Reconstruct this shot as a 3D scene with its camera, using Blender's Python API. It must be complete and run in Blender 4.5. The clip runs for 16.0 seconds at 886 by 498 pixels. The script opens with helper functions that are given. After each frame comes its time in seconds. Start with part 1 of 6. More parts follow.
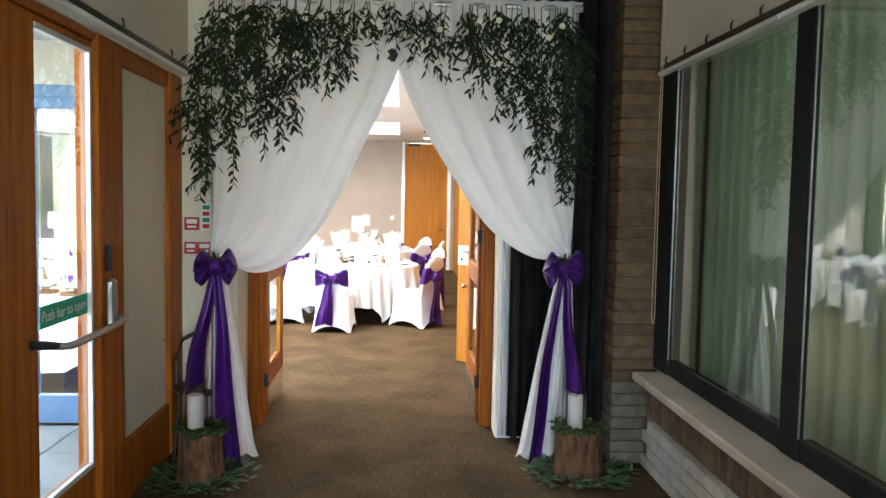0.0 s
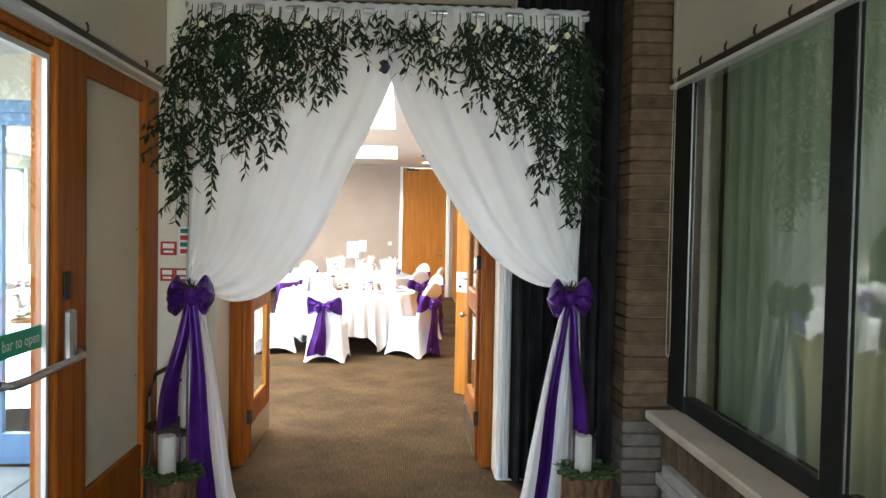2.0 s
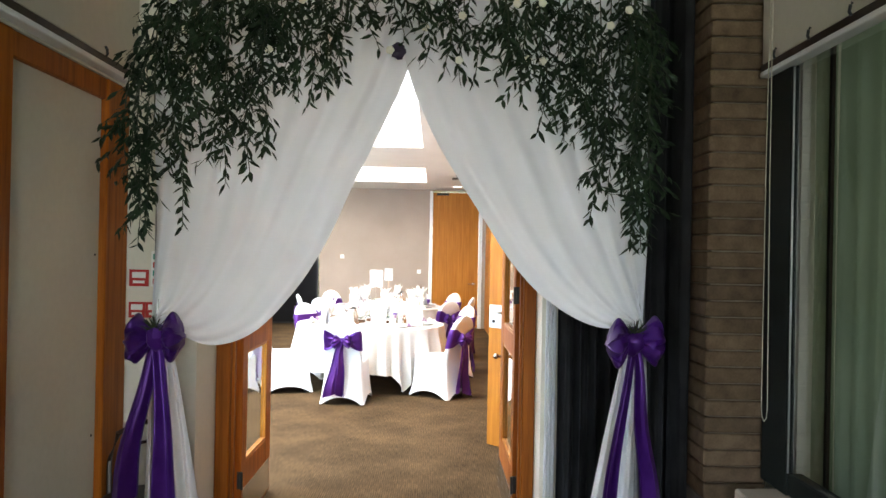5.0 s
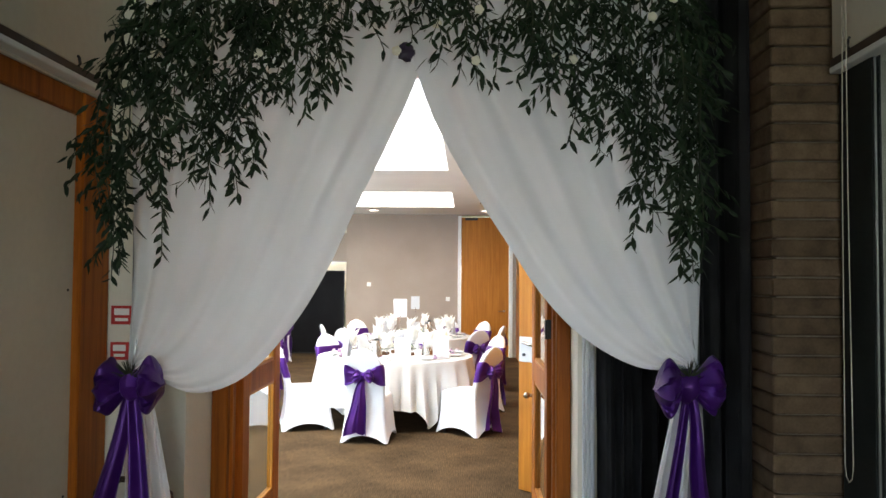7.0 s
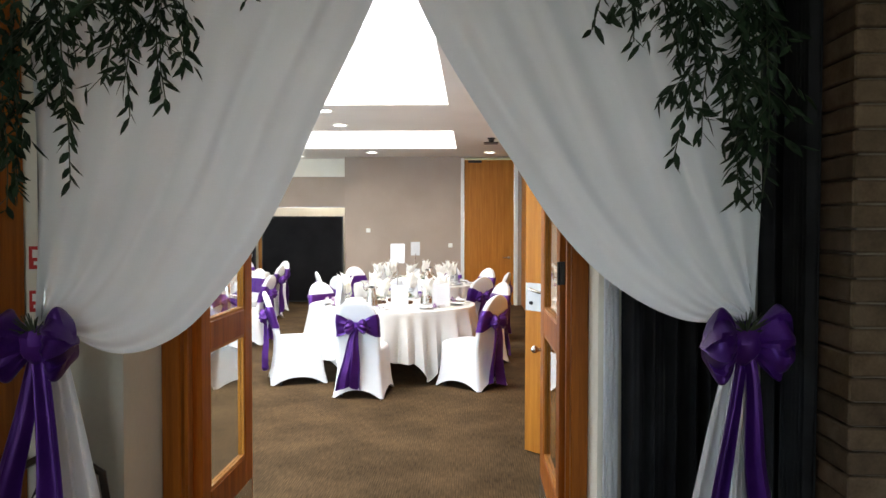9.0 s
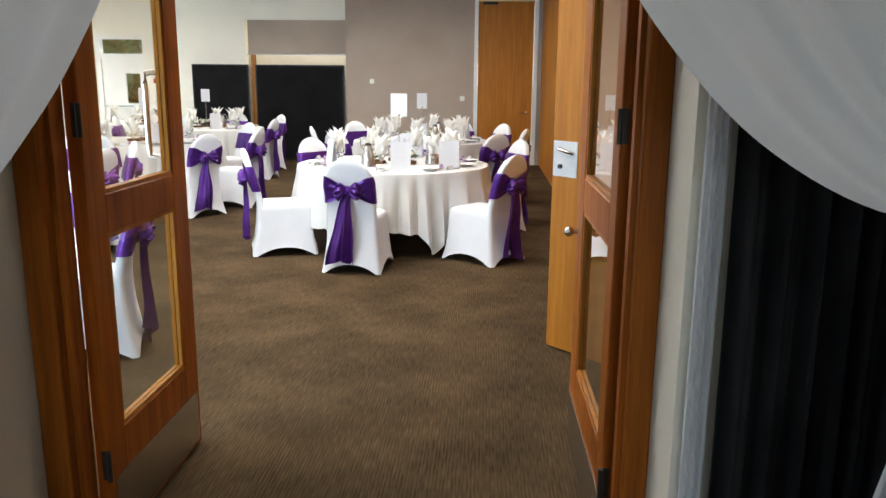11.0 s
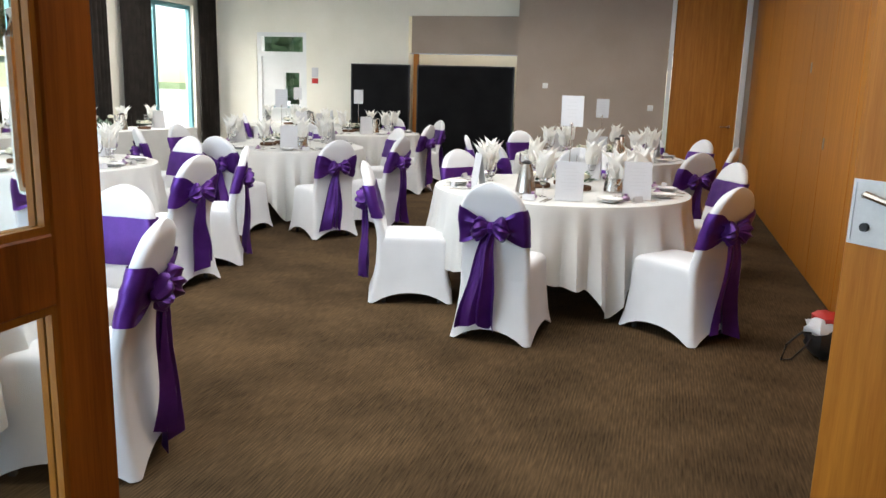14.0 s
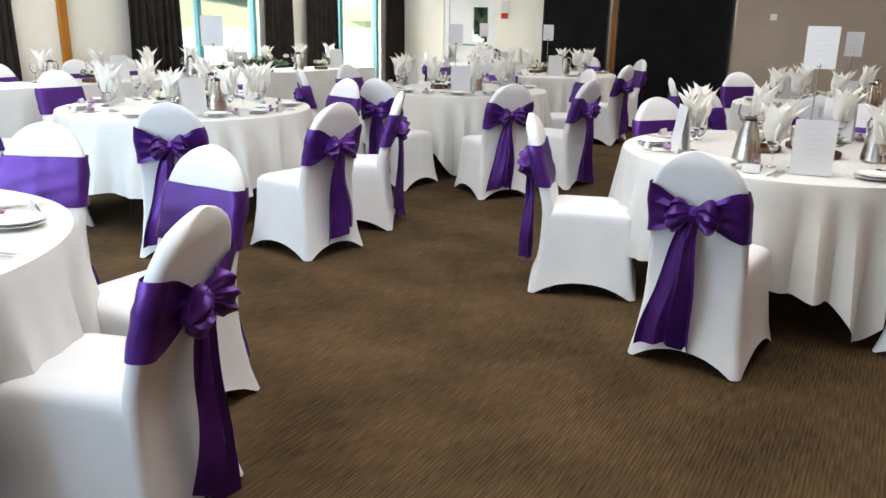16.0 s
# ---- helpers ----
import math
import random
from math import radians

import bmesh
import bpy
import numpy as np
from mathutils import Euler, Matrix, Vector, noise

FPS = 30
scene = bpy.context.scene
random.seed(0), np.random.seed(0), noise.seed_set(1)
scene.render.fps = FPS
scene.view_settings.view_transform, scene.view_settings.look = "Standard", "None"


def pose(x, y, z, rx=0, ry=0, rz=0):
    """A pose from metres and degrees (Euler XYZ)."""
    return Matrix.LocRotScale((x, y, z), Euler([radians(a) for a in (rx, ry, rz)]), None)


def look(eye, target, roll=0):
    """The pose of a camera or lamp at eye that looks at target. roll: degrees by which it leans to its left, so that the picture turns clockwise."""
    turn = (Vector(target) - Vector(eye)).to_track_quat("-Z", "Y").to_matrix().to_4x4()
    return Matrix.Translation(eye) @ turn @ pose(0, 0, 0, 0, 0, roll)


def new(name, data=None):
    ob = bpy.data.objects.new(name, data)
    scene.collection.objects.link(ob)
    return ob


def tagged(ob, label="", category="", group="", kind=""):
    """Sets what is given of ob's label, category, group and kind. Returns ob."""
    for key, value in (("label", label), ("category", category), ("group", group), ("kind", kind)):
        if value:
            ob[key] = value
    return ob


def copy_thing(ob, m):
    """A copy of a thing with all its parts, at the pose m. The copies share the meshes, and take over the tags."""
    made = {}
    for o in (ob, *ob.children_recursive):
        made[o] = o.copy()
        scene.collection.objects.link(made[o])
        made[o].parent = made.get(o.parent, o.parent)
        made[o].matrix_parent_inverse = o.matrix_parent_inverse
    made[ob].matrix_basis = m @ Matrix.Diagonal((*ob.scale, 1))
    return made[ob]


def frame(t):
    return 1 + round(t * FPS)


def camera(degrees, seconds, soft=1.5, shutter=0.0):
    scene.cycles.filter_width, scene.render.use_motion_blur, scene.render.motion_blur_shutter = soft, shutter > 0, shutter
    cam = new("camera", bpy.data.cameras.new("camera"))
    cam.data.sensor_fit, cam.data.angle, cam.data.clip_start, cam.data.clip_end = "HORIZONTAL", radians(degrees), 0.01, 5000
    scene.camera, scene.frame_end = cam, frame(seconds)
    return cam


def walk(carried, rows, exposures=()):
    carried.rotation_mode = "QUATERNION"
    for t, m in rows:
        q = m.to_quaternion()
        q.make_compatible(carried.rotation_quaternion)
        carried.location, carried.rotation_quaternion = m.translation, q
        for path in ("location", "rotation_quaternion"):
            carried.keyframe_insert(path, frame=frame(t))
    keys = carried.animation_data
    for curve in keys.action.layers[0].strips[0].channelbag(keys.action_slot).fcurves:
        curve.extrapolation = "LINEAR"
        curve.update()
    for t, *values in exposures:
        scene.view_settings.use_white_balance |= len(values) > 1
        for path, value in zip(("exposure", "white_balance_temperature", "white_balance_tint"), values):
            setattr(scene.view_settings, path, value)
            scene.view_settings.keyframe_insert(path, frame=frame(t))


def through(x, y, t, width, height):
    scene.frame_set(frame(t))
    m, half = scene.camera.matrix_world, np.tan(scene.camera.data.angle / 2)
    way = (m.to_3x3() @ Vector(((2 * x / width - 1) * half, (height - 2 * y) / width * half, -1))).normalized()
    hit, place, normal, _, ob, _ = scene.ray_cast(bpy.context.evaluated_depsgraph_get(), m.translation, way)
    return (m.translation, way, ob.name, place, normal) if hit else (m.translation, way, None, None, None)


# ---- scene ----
cam = camera(59.4, 16.0)
PATH = [
    (0, (0.219, -0.966, 1.682), (0.326, 1.027, 1.552), 1.1),
    (0.5, (0.251, -0.953, 1.656), (0.333, 1.04, 1.519), 1.7),
    (1, (0.267, -0.91, 1.663), (0.34, 1.086, 1.558), 1.9),
    (1.5, (0.241, -0.732, 1.66), (0.321, 1.265, 1.581), 1.4),
    (2, (0.26, -0.596, 1.66), (0.367, 1.4, 1.598), 1.1),
    (2.5, (0.305, -0.513, 1.653), (0.432, 1.482, 1.584), 0.9),
    (3, (0.33, -0.476, 1.662), (0.444, 1.52, 1.61), 0.9),
    (3.5, (0.335, -0.351, 1.639), (0.376, 1.648, 1.591), 1.2),
    (4, (0.306, -0.122, 1.654), (0.333, 1.878, 1.644), 1.0),
    (4.2, (0.306, -0.045, 1.642), (0.337, 1.954, 1.629), 1.2),
    (6.3, (0.363, 0.768, 1.653), (0.328, 2.767, 1.726), 0.1),
    (6.5, (0.359, 0.78, 1.665), (0.305, 2.777, 1.742), 0.2),
    (7, (0.385, 0.802, 1.662), (0.324, 2.8, 1.736), 0.4),
    (7.5, (0.37, 0.852, 1.665), (0.351, 2.851, 1.747), 0.4),
    (8, (0.397, 1.004, 1.661), (0.4, 3.002, 1.739), -0.1),
    (8.5, (0.462, 1.261, 1.63), (0.422, 3.261, 1.618), 0.1),
    (9, (0.418, 1.462, 1.603), (0.345, 3.459, 1.544), 0.1),
    (9.5, (0.367, 1.731, 1.59), (0.335, 3.727, 1.467), 0.3),
    (10, (0.414, 2.078, 1.542), (0.383, 4.061, 1.286), 0.2),
    (10.2, (0.44, 2.16, 1.552), (0.398, 4.135, 1.242), 0.3),
    (12.3, (0.275, 3.451, 1.452), (0.127, 5.393, 0.996), 0.2),
    (12.5, (0.248, 3.563, 1.453), (0.119, 5.507, 1.003), 0.4),
    (13, (0.232, 3.847, 1.434), (0.036, 5.785, 0.982), 0.4),
    (13.5, (0.271, 4.161, 1.454), (-0.181, 6.069, 1.058), 1.2),
    (14, (0.244, 4.389, 1.435), (-0.28, 6.276, 1.028), 1.7),
    (14.5, (0.193, 4.663, 1.426), (-0.406, 6.517, 0.975), 1.7),
    (15, (0.197, 4.98, 1.4), (-0.562, 6.756, 0.881), 1.3),
    (15.5, (0.135, 5.211, 1.386), (-0.766, 6.906, 0.824), 1.3),
    (16, (0.005, 5.456, 1.404), (-0.956, 7.116, 0.838), 1.0),
]

walk(cam, [(t, look(eye, target, roll)) for t, eye, target, roll in PATH], exposures=((0.0, 2.65), (4.2, 2.67), (6.3, 2.2), (8.5, 1.9), (10.2, 1.5), (12.3, 1.3), (13.0, 1.17), (14.0, 0.95), (16.0, 0.78)))

# ---- world, sun, large lights ----
world = bpy.data.worlds.new("sky")
scene.world = world
world.use_nodes = True
wn = world.node_tree
sky = wn.nodes.new("ShaderNodeTexSky")
sky.sky_type, sky.sun_disc = "NISHITA", False
sky.sun_elevation, sky.sun_rotation = radians(54), radians(354)
wn.links.new(sky.outputs[0], wn.nodes["Background"].inputs[0])
wn.nodes["Background"].inputs[1].default_value = 0.15
sun = new("sun", bpy.data.lights.new("sun", "SUN"))
sun.data.energy, sun.data.angle, sun.data.color = 5.0, radians(3), (1, 0.96, 0.9)
sun.matrix_world = look((-2, 18, 25), (0, 0, 0))


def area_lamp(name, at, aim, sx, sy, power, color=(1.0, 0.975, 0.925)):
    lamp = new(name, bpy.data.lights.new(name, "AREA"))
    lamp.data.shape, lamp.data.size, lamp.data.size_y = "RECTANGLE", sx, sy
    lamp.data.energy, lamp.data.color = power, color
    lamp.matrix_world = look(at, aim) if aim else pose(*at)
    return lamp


# the last two, to the west, are added unseen to brighten that side
SKYLIGHTS = [(-2.9, 0.15, 6.0, 10.45), (-2.9, 0.15, 12.9, 15.5), (-7.4, -4.6, 6.0, 10.45), (-7.4, -4.6, 12.9, 15.5)]
for x0, x1, y0, y1 in SKYLIGHTS:
    area_lamp("skylight_daylight", ((x0 + x1) / 2, (y0 + y1) / 2, 3.62), None, x1 - x0 - 0.02, y1 - y0 - 0.02, 5.7 * (x1 - x0) * (y1 - y0))
WINDOWS = [(8.22, 9.74), (12.48, 14.0), (15.64, 17.0)]
area_lamp("hatch_light", (-3.1, 17.95, 2.58), None, 1.6, 0.12, 4.5, (1.0, 0.9, 0.72))
area_lamp("courtyard_daylight", (-4.3, 4.83, 1.25), (-4.3, 9.0, 1.2), 4.7, 2.0, 120, (0.62, 0.81, 1.0))
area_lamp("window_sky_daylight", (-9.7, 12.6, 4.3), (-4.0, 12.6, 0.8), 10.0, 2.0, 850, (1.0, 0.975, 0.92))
area_lamp("exit_door_daylight", (-5.0, 0.4, 4.2), (0.6, 3.6, 0.5), 2.6, 2.0, 72, (0.66, 0.83, 1.0))
# fill lamp added behind the camera to light the arch front and floor
area_lamp("corridor_end_daylight", (0.75, -4.85, 1.75), (-0.35, 1.5, 0.3), 1.9, 2.3, 29, (0.90, 0.96, 1.0))
# hidden lamp added in the closed side room to brighten the sheers
area_lamp("side_room_daylight", (2.56, 1.6, 1.7), (0, 1.6, 1.6), 4.4, 2.2, 1.9, (0.92, 1.0, 0.84))

# ---- materials ----
def nodes_of(name):
    m = bpy.data.materials.new(name)
    m.use_nodes = True
    nt = m.node_tree
    return m, nt, nt.nodes["Principled BSDF"]


def surf(name, c1, c2, scale=6.0, fine=60.0, rough=0.7, bump=0.15, metal=0.0, stretch=(1, 1, 1), rand=0.0, sheen=0.0, dist=0.004, through=0.0, spec=0.5):
    """A surface with variation at two scales, a fine relief and, on request, a stretch of its grain."""
    m, nt, p = nodes_of(name)
    tc = nt.nodes.new("ShaderNodeTexCoord")
    mp = nt.nodes.new("ShaderNodeMapping")
    mp.inputs["Scale"].default_value = stretch
    nt.links.new(tc.outputs["Object"], mp.inputs[0])
    n1 = nt.nodes.new("ShaderNodeTexNoise")
    n2 = nt.nodes.new("ShaderNodeTexNoise")
    n1.inputs["Scale"].default_value, n1.inputs["Detail"].default_value = scale, 4
    n2.inputs["Scale"].default_value, n2.inputs["Detail"].default_value = fine, 3
    for n in (n1, n2):
        nt.links.new(mp.outputs[0], n.inputs["Vector"])
    add = nt.nodes.new("ShaderNodeMath")
    add.operation = "MULTIPLY_ADD"
    nt.links.new(n2.outputs[0], add.inputs[0])
    add.inputs[1].default_value = 0.4
    nt.links.new(n1.outputs[0], add.inputs[2])
    ramp = nt.nodes.new("ShaderNodeValToRGB")
    ramp.color_ramp.elements[0].position, ramp.color_ramp.elements[1].position = 0.45, 0.95
    ramp.color_ramp.elements[0].color, ramp.color_ramp.elements[1].color = (*c1, 1), (*c2, 1)
    nt.links.new(add.outputs[0], ramp.inputs[0])
    last = ramp.outputs[0]
    if rand:
        info = nt.nodes.new("ShaderNodeObjectInfo")
        hsv = nt.nodes.new("ShaderNodeHueSaturation")
        rng = nt.nodes.new("ShaderNodeMapRange")
        rng.inputs[3].default_value, rng.inputs[4].default_value = 1 - rand, 1 + rand
        nt.links.new(info.outputs["Random"], rng.inputs[0])
        nt.links.new(rng.outputs[0], hsv.inputs["Value"])
        nt.links.new(last, hsv.inputs["Color"])
        last = hsv.outputs[0]
    nt.links.new(last, p.inputs["Base Color"])
    p.inputs["Roughness"].default_value, p.inputs["Metallic"].default_value = rough, metal
    p.inputs["Specular IOR Level"].default_value = spec
    if sheen:
        p.inputs["Sheen Weight"].default_value = sheen
    if bump:
        b = nt.nodes.new("ShaderNodeBump")
        b.inputs["Strength"].default_value, b.inputs["Distance"].default_value = bump, dist
        nt.links.new(add.outputs[0], b.inputs["Height"])
        nt.links.new(b.outputs[0], p.inputs["Normal"])
    if through:
        tl = nt.nodes.new("ShaderNodeBsdfTranslucent")
        mx = nt.nodes.new("ShaderNodeMixShader")
        mx.inputs[0].default_value = through
        nt.links.new(last, tl.inputs[0])
        nt.links.new(p.outputs[0], mx.inputs[1])
        nt.links.new(tl.outputs[0], mx.inputs[2])
        nt.links.new(mx.outputs[0], nt.nodes["Material Output"].inputs[0])
    return m


def glow(name, color, strength):
    m, nt, p = nodes_of(name)
    p.inputs["Base Color"].default_value = (*color, 1)
    p.inputs["Emission Color"].default_value, p.inputs["Emission Strength"].default_value = (*color, 1), strength
    return m


def clear(name, tint=(1, 1, 1), rough=0.0, ior=1.45):
    m, nt, p = nodes_of(name)
    p.inputs["Base Color"].default_value = (*tint, 1)
    p.inputs["Roughness"].default_value, p.inputs["IOR"].default_value = rough, ior
    p.inputs["Transmission Weight"].default_value = 1.0
    return m


def carpet_mat(name, c1, c2):
    m, nt, p = nodes_of(name)
    tc = nt.nodes.new("ShaderNodeTexCoord")
    wv = nt.nodes.new("ShaderNodeTexWave")
    wv.wave_type, wv.bands_direction = "BANDS", "X"
    wv.inputs["Scale"].default_value, wv.inputs["Distortion"].default_value = 21.0, 0.7
    wv.inputs["Detail"].default_value, wv.inputs["Detail Scale"].default_value = 2, 3
    n1 = nt.nodes.new("ShaderNodeTexNoise")
    n1.inputs["Scale"].default_value, n1.inputs["Detail"].default_value = 2.2, 6
    n2 = nt.nodes.new("ShaderNodeTexNoise")
    n2.inputs["Scale"].default_value, n2.inputs["Detail"].default_value = 130, 4
    strands = nt.nodes.new("ShaderNodeMapping")
    strands.inputs["Scale"].default_value = (1, 0.07, 1)
    nt.links.new(tc.outputs["Object"], strands.inputs[0])
    nt.links.new(strands.outputs[0], n2.inputs["Vector"])
    for n in (wv, n1):
        nt.links.new(tc.outputs["Object"], n.inputs["Vector"])
    calm = nt.nodes.new("ShaderNodeMath")
    calm.operation = "MULTIPLY_ADD"
    calm.inputs[1].default_value, calm.inputs[2].default_value = 0.62, 0.19
    nt.links.new(n1.outputs[0], calm.inputs[0])
    a = nt.nodes.new("ShaderNodeMath")
    a.operation = "MULTIPLY_ADD"
    nt.links.new(n2.outputs[0], a.inputs[0])
    a.inputs[1].default_value = 0.75
    nt.links.new(calm.outputs[0], a.inputs[2])
    b = nt.nodes.new("ShaderNodeMath")
    b.operation = "MULTIPLY_ADD"
    wear = nt.nodes.new("ShaderNodeTexNoise")
    wear.inputs["Scale"].default_value, wear.inputs["Detail"].default_value = 1.7, 4
    nt.links.new(tc.outputs["Object"], wear.inputs["Vector"])
    wr_ = nt.nodes.new("ShaderNodeMapRange")
    wr_.inputs[1].default_value, wr_.inputs[2].default_value, wr_.inputs[3].default_value, wr_.inputs[4].default_value = 0.35, 0.7, 0.04, 0.22
    nt.links.new(wear.outputs[0], wr_.inputs[0])
    nt.links.new(wv.outputs["Fac"], b.inputs[0])
    nt.links.new(wr_.outputs[0], b.inputs[1])
    nt.links.new(a.outputs[0], b.inputs[2])
    ramp = nt.nodes.new("ShaderNodeValToRGB")
    ramp.color_ramp.elements[0].position, ramp.color_ramp.elements[1].position = 0.44, 1.0
    ramp.color_ramp.elements[0].color, ramp.color_ramp.elements[1].color = (*c1, 1), (*c2, 1)
    s = nt.nodes.new("ShaderNodeMath")
    s.operation = "MULTIPLY"
    s.inputs[1].default_value = 0.62
    nt.links.new(b.outputs[0], s.inputs[0])
    nt.links.new(s.outputs[0], ramp.inputs[0])
    nt.links.new(ramp.outputs[0], p.inputs["Base Color"])
    p.inputs["Roughness"].default_value, p.inputs["Specular IOR Level"].default_value = 1.0, 0.12
    bp = nt.nodes.new("ShaderNodeBump")
    bp.inputs["Strength"].default_value, bp.inputs["Distance"].default_value = 0.35, 0.004
    nt.links.new(b.outputs[0], bp.inputs["Height"])
    nt.links.new(bp.outputs[0], p.inputs["Normal"])
    return m


